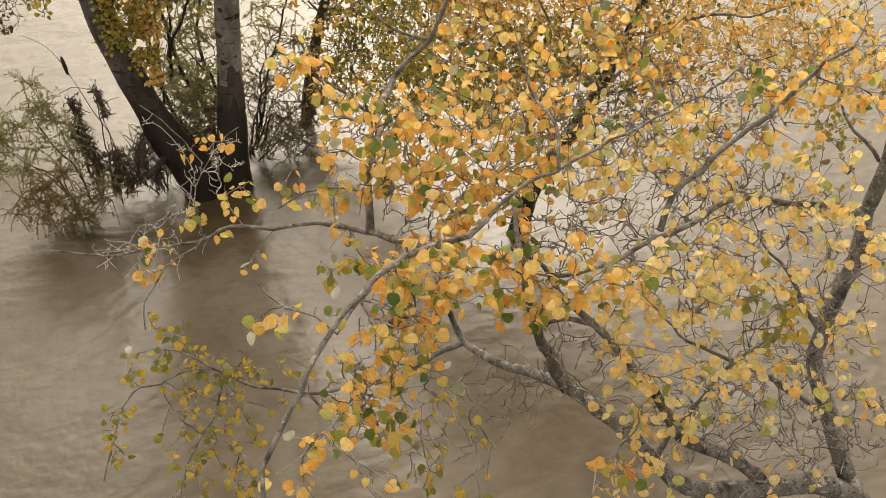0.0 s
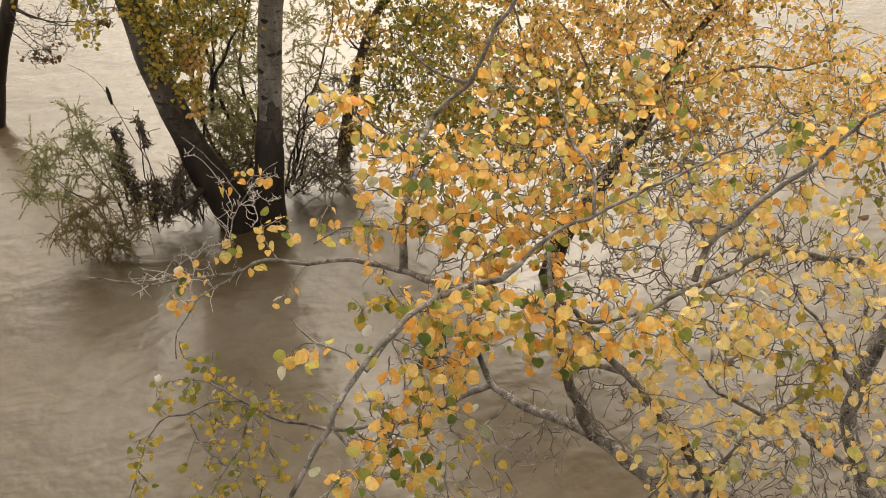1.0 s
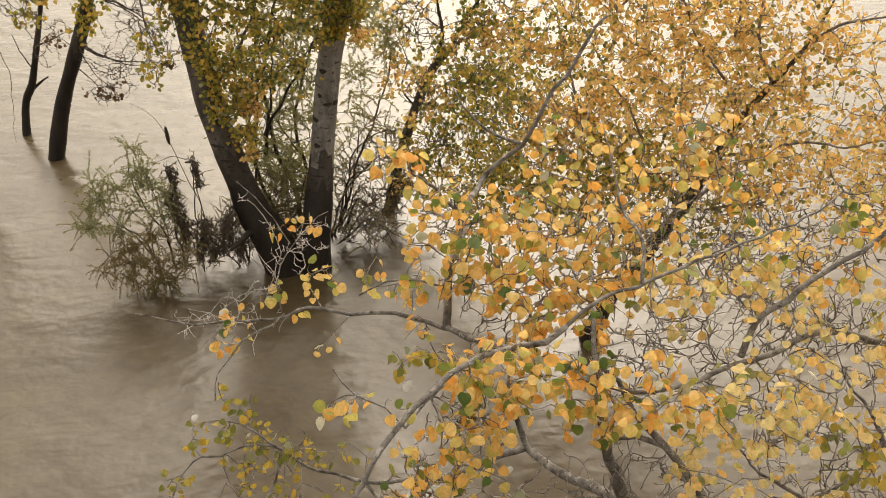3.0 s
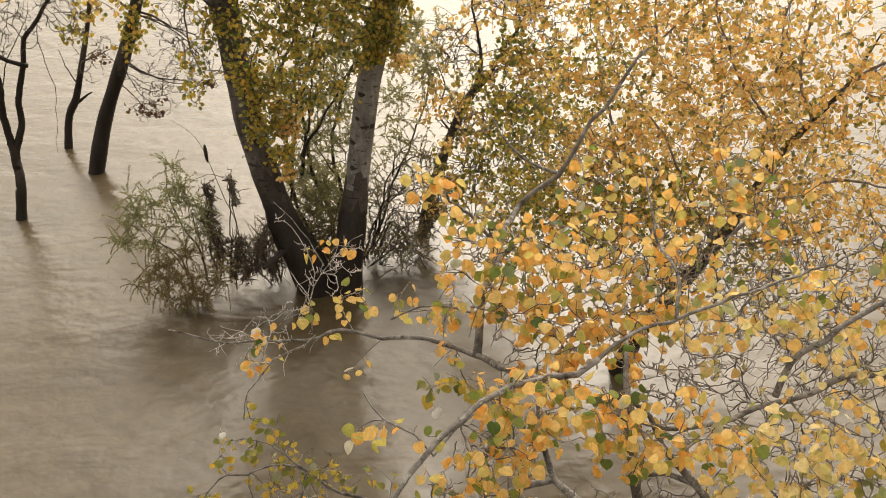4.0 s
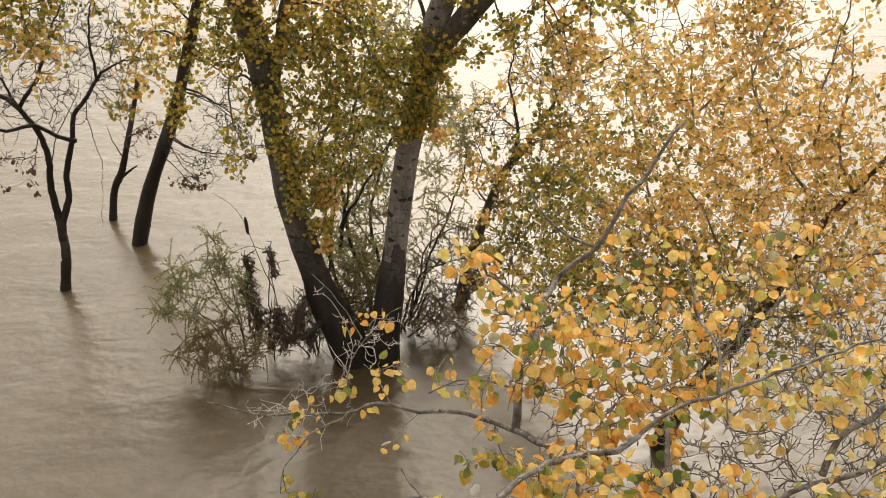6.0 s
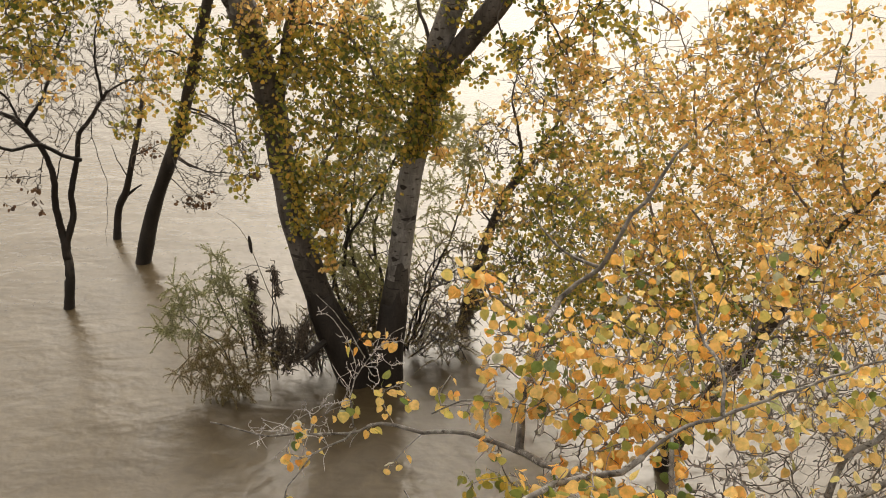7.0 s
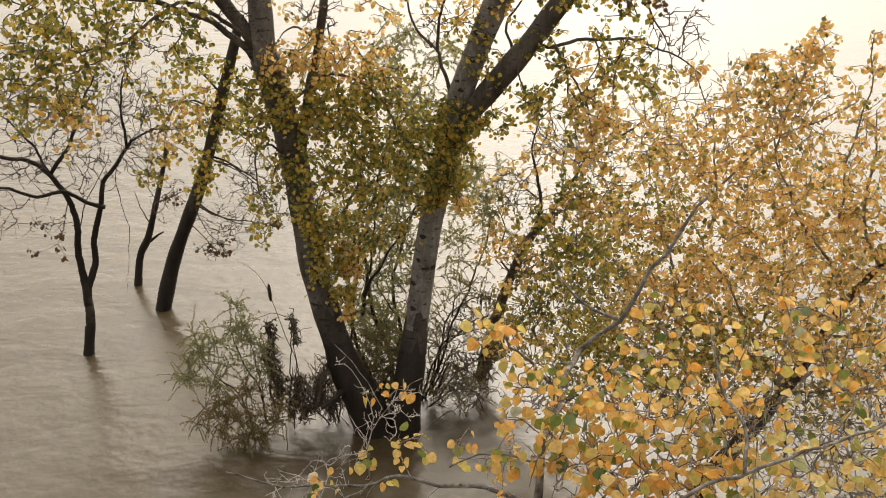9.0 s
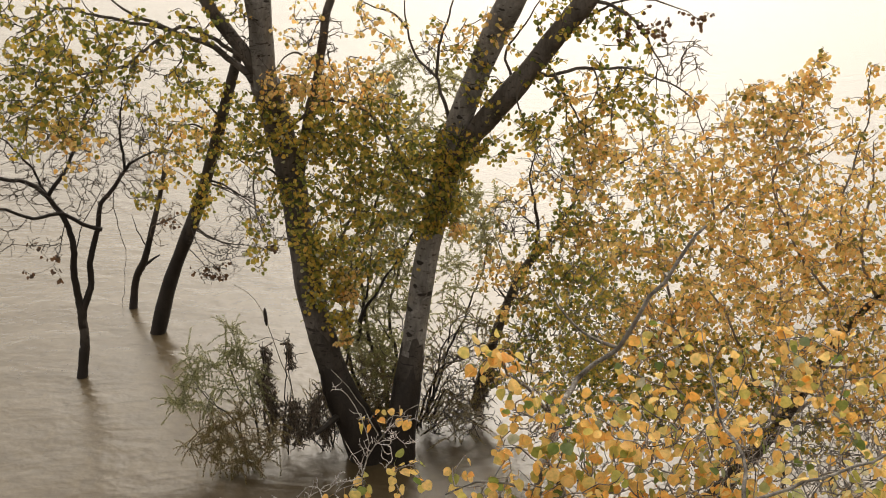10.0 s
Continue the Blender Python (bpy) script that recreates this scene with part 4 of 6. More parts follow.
REAR_SPRAYS += [(1.2, 7.25, 0.85, 0.36, 60), (1.2, 7.0, 1.4, 0.34, 50), (1.5, 7.0, 1.8, 0.34, 46, "ochre"), (1.0, 7.3, 0.5, 0.3, 46), (1.6, 6.9, 1.2, 0.36, 60), (1.5, 7.1, 0.6, 0.34, 50)]
clad(rear, REAR_LIMBS + [(tp, tr_)], REAR_SPRAYS, 75, TWIG_DARK, "olive", 0.032, 3.0, 120, (0.2, 2.0), dense=3.4, bare=5.0, spread=0.6)

# ---- the golden poplar that leans out over the water ----
golden = thing("golden_poplar", (2.00, 5.55, 0), "leaning poplar with a dense golden autumn crown over water", "tree")
trunk, tp, tr_ = stem(golden, [(1.97, 5.52, -0.35), (2.08, 5.32, 0.43), (2.25, 5.26, 0.80), (2.42, 5.14, 1.23), (2.55, 4.99, 1.74), (2.60, 4.91, 2.00), (2.71, 4.80, 2.29), (2.82, 4.72, 2.54), (2.90, 4.66, 2.85)], [0.08, 0.07, 0.06, 0.052, 0.043, 0.034, 0.024, 0.014, 0.004], 0.5, 81, sides=14, pale=BARK_DARK)
GOLD_LIMBS = [
    limb([(2.60, 4.91, 2.00), (2.53, 4.98, 2.21), (2.39, 5.07, 2.41), (2.28, 5.13, 2.58), (2.21, 5.22, 2.74)], 0.0121, 0.003),
    limb([(2.71, 4.80, 2.29), (2.61, 4.84, 2.53), (2.61, 4.91, 2.74), (2.63, 4.96, 2.95), (2.64, 5.01, 3.15)], 0.0121, 0.003),
    limb([(2.55, 4.99, 1.74), (2.65, 4.76, 1.88), (2.83, 4.59, 2.00), (3.00, 4.39, 2.07), (3.21, 4.28, 2.15)], 0.0131, 0.003),
    limb([(2.42, 5.14, 1.23), (2.25, 5.16, 1.57), (2.09, 5.26, 1.85), (1.92, 5.33, 2.13), (1.82, 5.45, 2.34)], 0.0121, 0.003),
    limb([(2.25, 5.26, 0.80), (2.04, 5.36, 1.12), (1.80, 5.49, 1.41), (1.48, 5.58, 1.63)], 0.0101, 0.003),
    limb([(2.28, 5.13, 2.60), (2.19, 5.20, 2.86), (2.22, 5.21, 3.16), (2.33, 5.22, 3.45)], 0.0071, 0.003),
    limb([(2.49, 4.94, 2.53), (2.52, 4.98, 2.86), (2.58, 5.05, 3.23), (2.60, 5.11, 3.54)], 0.0071, 0.003),
    limb([(1.92, 5.33, 2.60), (2.08, 5.28, 2.82), (2.27, 5.14, 3.00), (2.53, 5.07, 3.18)], 0.0071, 0.003),
    limb([(1.92, 5.36, 2.52), (1.91, 5.46, 2.81), (1.86, 5.52, 2.98), (1.76, 5.50, 3.22)], 0.0071, 0.003),
    limb([(2.82, 4.72, 2.54), (2.96, 4.58, 2.72), (3.18, 4.46, 2.82)], 0.0121, 0.003),
    limb([(2.42, 5.14, 1.23), (2.57, 4.92, 1.40), (2.80, 4.74, 1.54), (3.02, 4.67, 1.65)], 0.0101, 0.003),
    limb([(2.25, 5.26, 0.80), (2.15, 5.6, 1.15), (2.05, 6.0, 1.5), (1.9, 6.4, 1.9), (1.9, 6.6, 2.3)], 0.018, 0.004),
    limb([(2.42, 5.14, 1.23), (2.55, 5.5, 1.5), (2.65, 5.9, 1.8), (2.7, 6.2, 2.2), (2.65, 6.4, 2.6)], 0.018, 0.004),
    limb([(2.42, 5.14, 1.23), (2.75, 5.3, 1.4), (3.1, 5.5, 1.6), (3.3, 5.7, 2.0)], 0.014, 0.004),
]

wood(golden, GOLD_LIMBS, TWIG_MID, 83)
GOLD_SPRAYS = [(2.23, 5.23, 3.29, 0.23, 70), (2.06, 5.28, 3.18, 0.25, 75), (2.33, 5.22, 3.45, 0.14, 24), (1.97, 5.31, 2.96, 0.28, 65), (2.24, 5.15,
    2.98, 0.27, 75), (2.57, 5.01, 3.02, 0.25, 40), (2.63, 5.04, 3.30, 0.19, 14), (1.79, 5.45, 2.85, 0.26, 46), (1.67, 5.61, 2.69, 0.27, 42), (1.86,
    5.35, 2.60, 0.28, 62), (2.12, 5.21, 2.64, 0.30, 90), (2.40, 5.09, 2.65, 0.30, 95), (2.60, 4.89, 2.72, 0.27, 70), (1.68, 5.48, 2.32, 0.29, 46,
    "olive"), (1.44, 5.76, 2.02, 0.30, 56, "olive"), (1.19, 5.76, 1.89, 0.26, 36, "olive")]
GOLD_SPRAYS += [(1.94, 5.27, 2.30, 0.31, 80), (2.24, 5.15, 2.31, 0.33, 110), (2.52, 4.92, 2.37, 0.32, 115), (2.68, 4.73, 2.41, 0.25, 70), (1.62, 5.61,
    1.79, 0.30, 40), (1.87, 5.34, 1.88, 0.32, 70), (2.15, 5.14, 1.94, 0.33, 95), (2.41, 4.93, 2.00, 0.31, 80), (2.64, 4.72, 2.07, 0.30, 80), (1.31,
    5.70, 1.58, 0.26, 26, "olive"), (2.09, 5.13, 1.63, 0.29, 60, "olive"), (1.79, 5.31, 1.53, 0.30, 46, "olive"), (2.35, 4.91, 1.67, 0.27, 40), (2.65,
    4.58, 1.82, 0.26, 40), (1.54, 5.44, 1.42, 0.28, 28, "olive"), (3.11, 4.29, 1.98, 0.34, 95)]
GOLD_SPRAYS += [(3.37, 4.02, 2.10, 0.33, 80), (2.87, 4.53, 1.88, 0.32, 85), (2.57, 4.87, 1.73, 0.29, 60), (2.24, 5.15, 1.73, 0.29, 55, "olive"),
    (1.90, 5.38, 1.68, 0.30, 45, "olive"), (3.21, 4.01, 1.86, 0.27, 50), (3.45, 3.86, 1.93, 0.23, 35), (3.00, 4.18, 1.66, 0.27, 30), (3.22, 3.72,
    1.66, 0.18, 20, "lime"), (3.09, 3.72, 1.31, 0.25, 14, "lime"), (2.64, 4.52, 1.62, 0.26, 40), (2.42, 4.90, 1.42, 0.27, 34, "olive"), (2.12, 5.08,
    1.30, 0.28, 34, "olive"), (1.80, 5.31, 1.27, 0.23, 24), (2.62, 4.48, 1.33, 0.39, -60), (2.36, 4.87, 1.12, 0.41, -60)]
GOLD_SPRAYS += [(2.84, 4.24, 1.58, 0.34, -34), (3.17, 4.05, 1.88, 0.33, -26), (2.50, 4.52, 0.92, 0.41, -40), (2.78, 4.19, 1.07, 0.39, -30), (2.48,
    4.54, 1.59, 0.34, -60), (2.19, 4.83, 1.41, 0.35, -50)]

GOLD_LOW = [(2.92, 4.66, 2.54, 0.24, 42), (3.11, 4.44, 2.61, 0.27, 48), (3.05, 4.36, 2.32, 0.24, 40), (2.85, 4.61, 2.30, 0.21, 30), (2.86, 4.63, 2.70,
    0.24, 40), (2.82, 4.74, 2.95, 0.21, 34), (3.14, 4.25, 2.23, 0.21, 24), (2.36, 5.23, 3.58, 0.06, 9), (2.29, 5.23, 3.42, 0.08, 14), (2.02, 5.33,
    3.35, 0.07, 12), (1.74, 5.52, 3.27, 0.08, 12), (2.61, 5.10, 3.53, 0.06, 6), (2.59, 5.09, 3.39, 0.07, 7), (2.51, 5.07, 3.16, 0.10, 12), (1.59,
    6.21, 2.83, 0.28, 30), (1.73, 5.83, 2.78, 0.26, 34)]
GOLD_LOW += [(1.67, 6.08, 2.82, 0.47, -24), (1.98, 5.41, 3.14, 0.35, -20), (2.38, 5.10, 3.02, 0.35, -20), (1.48, 5.38, 1.07, 0.35, -50), (1.13, 5.60,
    1.11, 0.32, -40), (1.80, 5.18, 1.11, 0.35, -50), (1.56, 5.44, 1.21, 0.35, 40, "olive"), (1.22, 5.70, 1.32, 0.32, 34, "olive"), (1.95, 5.12, 1.31,
    0.34, 40), (1.37, 5.85, 1.68, 0.32, -30), (1.75, 5.48, 1.61, 0.35, -30)]

GOLD_LOW += [(1.08, 5.50, 1.31, 0.19, 30, "olive"), (1.30, 5.50, 1.47, 0.19, 40, "olive"), (1.51, 5.50, 1.64, 0.19, 44), (1.32, 5.50, 1.13, 0.19, 30, "olive"), (1.54, 5.50, 1.30, 0.19, 40, "olive"), (1.75, 5.50, 1.47, 0.17, 44), (1.76, 5.50, 1.80, 0.17, 44), (1.52, 5.50, 1.96, 0.16, 40), (1.79, 5.50, 1.07, 0.19, 40, "olive"), (2.00, 5.50, 1.29, 0.17, 40), (1.96, 5.50, 1.63, 0.17, 44), (2.23, 5.50, 1.37, 0.17, 40), (1.64, 5.50, 2.28, 0.14, 36), (1.42, 5.50, 2.32, 0.14, 30), (1.92, 5.50, 2.00, 0.16, 44)]
# Mostly hidden foliage behind the crown, added to block sky reflected in the water.
GOLD_BACK = [(1.35, 6.3, 1.0, 0.36, 50, "olive"), (1.3, 6.2, 0.6, 0.32, 40, "olive"), (1.6, 6.5, 1.5, 0.42, 70, "olive"), (2.1, 6.4, 1.6, 0.42, 80, "olive"), (2.6, 6.2, 1.7, 0.42, 90), (3.1, 5.8, 1.8, 0.42, 90), (1.9, 6.5, 2.2, 0.42, 70, "olive"), (2.5, 6.3, 2.3, 0.42, 80), (3.0, 6.0, 2.4, 0.42, 80), (2.3, 6.0, 1.0, 0.40, 60, "olive"), (2.9, 5.6, 1.1, 0.40, 60, "olive"), (1.7, 6.2, 1.0, 0.38, 50, "olive"), (3.4, 5.3, 1.5, 0.42, 70)]
clad(golden, GOLD_LIMBS + [(tp, tr_)], GOLD_SPRAYS + GOLD_LOW + GOLD_BACK, 85, TWIG_MID, "ochre", 0.0255, 3.0, 295, (1.2, 2.0), dense=5.4, bare=5.0, twig=0.0014, spread=0.6)

# ---- the near aspen that spreads its limbs below the eye ----
near = thing("aspen_tree", (2.49, 1.76, 0), "spreading aspen with grey limbs and orange autumn leaves", "tree")
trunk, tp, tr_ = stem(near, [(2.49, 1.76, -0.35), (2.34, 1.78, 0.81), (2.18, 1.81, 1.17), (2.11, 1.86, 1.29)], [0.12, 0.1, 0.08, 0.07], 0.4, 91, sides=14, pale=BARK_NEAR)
NEAR_LIMBS = [
    limb([(2.16, 1.83, 1.24), (2.05, 1.85, 1.32), (1.88, 1.88, 1.36), (1.65, 1.91, 1.37), (1.46, 1.94, 1.43), (1.36, 2.03, 1.51), (1.28, 2.12, 1.60),
         (1.18, 2.18, 1.68), (1.09, 2.29, 1.73), (1.02, 2.47, 1.65), (0.92, 2.61, 1.61), (0.83, 2.81, 1.56), (0.79, 2.86, 1.68), (0.76, 2.88, 1.84),
         (0.75, 2.90, 2.02)], 0.0442, 0.006, 12),
    limb([(1.09, 2.29, 1.73), (1.00, 2.23, 1.93), (0.89, 2.10, 2.26), (0.85, 2.11, 2.40), (0.86, 2.15, 2.49), (0.85, 2.24, 2.56), (0.87, 2.35, 2.62)],
         0.0285, 0.006, 10),
    limb([(0.83, 2.81, 1.56), (0.73, 2.87, 1.46), (0.65, 2.97, 1.32), (0.51, 3.03, 1.22), (0.33, 3.10, 1.13), (0.16, 3.15, 1.09), (0.03, 3.23, 1.10),
         (-0.10, 3.27, 1.14), (-0.19, 3.31, 1.19), (-0.33, 3.34, 1.23), (-0.49, 3.30, 1.21)], 0.0156, 0.0037),
    limb([(-0.12, 3.28, 1.15), (-0.26, 3.34, 1.23), (-0.38, 3.40, 1.30), (-0.50, 3.41, 1.34)], 0.0074, 0.0028),
    limb([(-0.22, 3.31, 1.19), (-0.26, 3.20, 1.09), (-0.38, 3.08, 0.98), (-0.48, 2.94, 0.87)], 0.0064, 0.0028),
    limb([(-0.48, 3.30, 1.21), (-0.59, 3.29, 1.22), (-0.67, 3.24, 1.18), (-0.73, 3.13, 1.09), (-0.78, 3.00, 0.98)], 0.0055, 0.0028),
    limb([(0.17, 3.15, 1.09), (0.25, 2.98, 1.01), (0.33, 2.76, 0.96), (0.39, 2.54, 0.92)], 0.0074, 0.0028),
    limb([(0.77, 2.28, 2.60), (0.69, 2.23, 2.59), (0.56, 2.21, 2.59), (0.44, 2.11, 2.61), (0.34, 2.02, 2.63), (0.25, 1.93, 2.64), (0.15, 1.86, 2.58),
         (0.04, 1.78, 2.48), (-0.01, 1.72, 2.43), (-0.05, 1.67, 2.38), (-0.05, 1.58, 2.34), (-0.05, 1.47, 2.29)], 0.0105, 0.006, 10),
    limb([(0.77, 2.28, 2.60), (0.88, 2.34, 2.65), (1.04, 2.37, 2.68), (1.25, 2.42, 2.71), (1.45, 2.47, 2.76), (1.62, 2.52, 2.78), (1.81, 2.57, 2.85)],
         0.0068, 0.003),
    limb([(0.35, 2.07, 2.59), (0.27, 1.97, 2.61), (0.22, 1.91, 2.59), (0.17, 1.95, 2.63), (0.09, 1.98, 2.66), (0.02, 2.04, 2.70)], 0.0055, 0.0018),
    limb([(1.77, 1.92, 1.38), (1.57, 1.91, 1.60), (1.38, 1.92, 1.77), (1.28, 1.95, 1.94), (1.16, 1.99, 2.13), (1.06, 2.04, 2.28), (0.97, 2.12, 2.38),
         (0.91, 2.16, 2.48), (0.82, 2.20, 2.53)], 0.0276, 0.006, 10),
    limb([(1.06, 2.04, 2.28), (0.98, 2.09, 2.29), (0.91, 2.12, 2.25)], 0.0101, 0.006),
    limb([(2.38, 2.44, 2.14), (2.11, 2.41, 2.29), (1.85, 2.39, 2.38), (1.63, 2.30, 2.45), (1.47, 2.25, 2.44), (1.30, 2.22, 2.44), (1.15, 2.15, 2.44),
         (0.97, 2.10, 2.45), (0.84, 2.11, 2.48)], 0.0156, 0.006, 10),
    limb([(1.37, 2.25, 2.44), (1.45, 2.33, 2.52), (1.54, 2.34, 2.60), (1.72, 2.36, 2.71), (1.84, 2.40, 2.77), (1.93, 2.38, 2.87), (2.04, 2.36, 2.97)],
         0.012, 0.0055),
    limb([(2.15, 1.88, 1.29), (2.14, 1.98, 1.39), (2.15, 2.10, 1.47), (2.16, 2.24, 1.59), (2.20, 2.30, 1.73), (2.28, 2.34, 1.86), (2.35, 2.41, 2.02),
         (2.40, 2.47, 2.21), (2.43, 2.48, 2.35), (2.52, 2.54, 2.53)], 0.035, 0.028, 12),
    limb([(2.45, 2.54, 2.33), (2.39, 2.57, 2.42), (2.32, 2.63, 2.52), (2.27, 2.67, 2.62)], 0.0092, 0.0037),
    limb([(2.19, 2.29, 1.71), (2.09, 2.33, 1.85), (2.02, 2.38, 2.00), (1.92, 2.44, 2.15)], 0.012, 0.0046),
    limb([(2.15, 2.06, 1.46), (1.98, 2.13, 1.60), (1.77, 2.16, 1.77), (1.55, 2.16, 1.92), (1.41, 2.23, 2.06)], 0.0129, 0.0037),
    limb([(2.36, 2.41, 2.04), (2.36, 2.27, 2.04), (2.44, 2.17, 2.02)], 0.011, 0.0046),
    limb([(1.36, 2.03, 1.51), (1.41, 2.00, 1.71), (1.47, 1.99, 1.87), (1.60, 2.02, 1.98), (1.74, 2.02, 2.07)], 0.011, 0.0037),
    limb([(0.59, 2.24, 2.56), (0.51, 2.39, 2.48), (0.45, 2.64, 2.35), (0.38, 2.79, 2.31), (0.26, 2.89, 2.26), (0.09, 2.98, 2.20), (-0.03, 3.04, 2.19),
         (-0.13, 3.05, 2.18), (-0.30, 3.06, 2.16), (-0.48, 3.05, 2.17), (-0.68, 3.04, 2.21)], 0.0129, 0.0028),
    limb([(-0.14, 3.06, 2.18), (-0.15, 3.14, 2.26), (-0.14, 3.20, 2.31), (-0.08, 3.28, 2.37), (-0.02, 3.34, 2.41), (0.08, 3.38, 2.45)], 0.0034,
         0.0014),
    limb([(-0.09, 3.26, 2.37), (-0.15, 3.33, 2.45), (-0.22, 3.39, 2.51), (-0.29, 3.43, 2.56)], 0.0026, 0.0012),
    limb([(-0.13, 3.05, 2.18), (-0.17, 3.01, 2.15), (-0.30, 2.96, 2.12), (-0.39, 2.88, 2.05), (-0.42, 2.81, 1.98)], 0.0046, 0.0018),
    limb([(0.45, 2.64, 2.35), (0.48, 2.76, 2.43), (0.50, 2.84, 2.49), (0.56, 3.02, 2.52), (0.63, 3.25, 2.52), (0.77, 3.46, 2.53), (0.87, 3.40, 2.69),
         (0.93, 3.39, 2.81), (0.97, 3.37, 2.93), (1.02, 3.38, 2.99), (1.09, 3.40, 3.08), (1.19, 3.41, 3.20)], 0.0156, 0.006, 10),
    limb([(0.87, 3.40, 2.69), (0.77, 3.44, 2.72), (0.68, 3.49, 2.78), (0.61, 3.55, 2.89)], 0.0083, 0.0028),
    limb([(0.50, 2.76, 2.44), (0.37, 2.78, 2.47), (0.25, 2.79, 2.47), (0.15, 2.78, 2.44)], 0.0055, 0.0028),
    limb([(0.59, 3.14, 2.52), (0.48, 3.01, 2.67), (0.39, 2.89, 2.84), (0.33, 2.75, 3.00)], 0.0083, 0.0028),
    limb([(1.04, 2.37, 2.68), (1.07, 2.53, 2.75), (1.05, 2.69, 2.79), (1.07, 2.85, 2.88)], 0.007, 0.003),
]

wood(near, NEAR_LIMBS, BARK_NEAR, 93)
NEAR_SPRAYS = [(0.30, 2.71, 3.01, 0.08, 20), (0.42, 2.76, 2.80, 0.13, 18), (0.58, 2.80, 2.73, 0.17, 26), (0.41, 2.68, 2.67, 0.15, 24), (0.60, 2.66,
    2.69, 0.16, 40), (0.71, 2.77, 2.72, 0.14, 22), (0.71, 2.54, 2.64, 0.17, 44), (0.56, 2.67, 2.51, 0.14, 22), (0.97, 2.95, 2.75, 0.20, 24), (0.96,
    3.13, 2.87, 0.19, 18), (0.96, 2.66, 2.65, 0.18, 34), (1.14, 2.73, 2.67, 0.18, 26), (1.03, 2.48, 2.61, 0.17, 36), (1.20, 2.42, 2.64, 0.15, 24),
    (0.80, 2.38, 2.54, 0.17, 38), (0.67, 2.49, 2.47, 0.14, 28)]
NEAR_SPRAYS += [(0.54, 2.15, 2.57, 0.12, 34), (0.66, 2.11, 2.57, 0.13, 36), (0.80, 2.11, 2.54, 0.14, 34), (0.44, 2.17, 2.57, 0.10, 18), (0.45, 2.05,
    2.51, 0.12, 26), (0.60, 2.24, 2.31, 0.11, 14), (0.94, 2.03, 2.51, 0.14, 30), (1.06, 2.04, 2.50, 0.14, 28), (1.20, 2.01, 2.47, 0.13, 28), (0.83,
    2.07, 2.42, 0.11, 18), (1.36, 2.09, 2.51, 0.15, 24), (1.54, 2.07, 2.46, 0.15, 24), (1.35, 1.98, 2.38, 0.15, 24), (1.59, 2.06, 2.31, 0.15, 24),
    (1.79, 2.11, 2.37, 0.17, 26), (2.03, 2.20, 2.35, 0.17, 20)]
NEAR_SPRAYS += [(1.79, 2.06, 2.15, 0.15, 26, "lime"), (2.17, 2.16, 2.25, 0.13, 12), (1.18, 1.97, 2.27, 0.15, 24), (1.40, 2.02, 2.14, 0.15, 22), (1.62,
    2.01, 1.98, 0.18, 22), (1.82, 2.00, 1.96, 0.17, 20), (1.18, 1.91, 2.07, 0.14, 20), (1.35, 1.92, 2.03, 0.14, 20), (1.57, 1.93, 1.88, 0.15, 14),
    (2.05, 1.99, 1.84, 0.18, 18), (2.15, 1.90, 1.70, 0.15, 10), (2.06, 2.13, 1.97, 0.14, 10), (0.37, 2.04, 2.41, 0.11, 22), (0.29, 2.03, 2.32, 0.14,
    26), (0.45, 2.05, 2.23, 0.12, 18), (0.23, 1.96, 2.24, 0.11, 22)]
NEAR_SPRAYS += [(0.37, 1.98, 2.14, 0.11, 12), (0.11, 1.80, 2.30, 0.09, 10), (0.27, 1.79, 2.23, 0.11, 10), (0.05, 1.71, 2.28, 0.09, 8), (0.28, 1.62,
    2.23, 0.09, 6), (1.01, 1.70, 1.97, 0.11, 18), (1.14, 1.69, 1.89, 0.12, 12), (1.17, 1.91, 1.93, 0.11, 12), (1.29, 1.86, 1.81, 0.11, 10), (1.82,
    1.77, 1.52, 0.16, 8), (1.51, 1.83, 1.64, 0.16, 6), (1.45, 2.41, 2.62, 0.14, 20), (1.67, 2.43, 2.65, 0.16, 24), (1.81, 2.44, 2.80, 0.16, 22),
    (1.68, 2.33, 2.53, 0.16, 22), (1.89, 2.34, 2.55, 0.16, 22)]
NEAR_SPRAYS += [(2.12, 2.36, 2.42, 0.16, 16), (1.98, 2.42, 2.76, 0.16, 20), (2.18, 2.38, 2.74, 0.14, 14), (1.58, 2.52, 2.69, 0.15, 16), (2.07, 2.44,
    2.90, 0.16, 16), (1.21, 2.98, 2.74, 0.17, 14), (1.43, 2.87, 2.71, 0.17, 10), (0.35, 2.78, 2.44, 0.07, 8), (0.26, 2.93, 2.38, 0.12, 9), (0.04,
    3.11, 2.29, 0.09, 9), (-0.37, 3.03, 2.21, 0.08, 6), (-0.27, 3.02, 2.17, 0.09, 6), (-0.16, 3.04, 2.19, 0.12, 7), (-0.40, 2.92, 2.11, 0.08, 6),
    (-0.13, 3.32, 2.43, 0.06, 4), (0.02, 3.33, 2.44, 0.05, 2)]
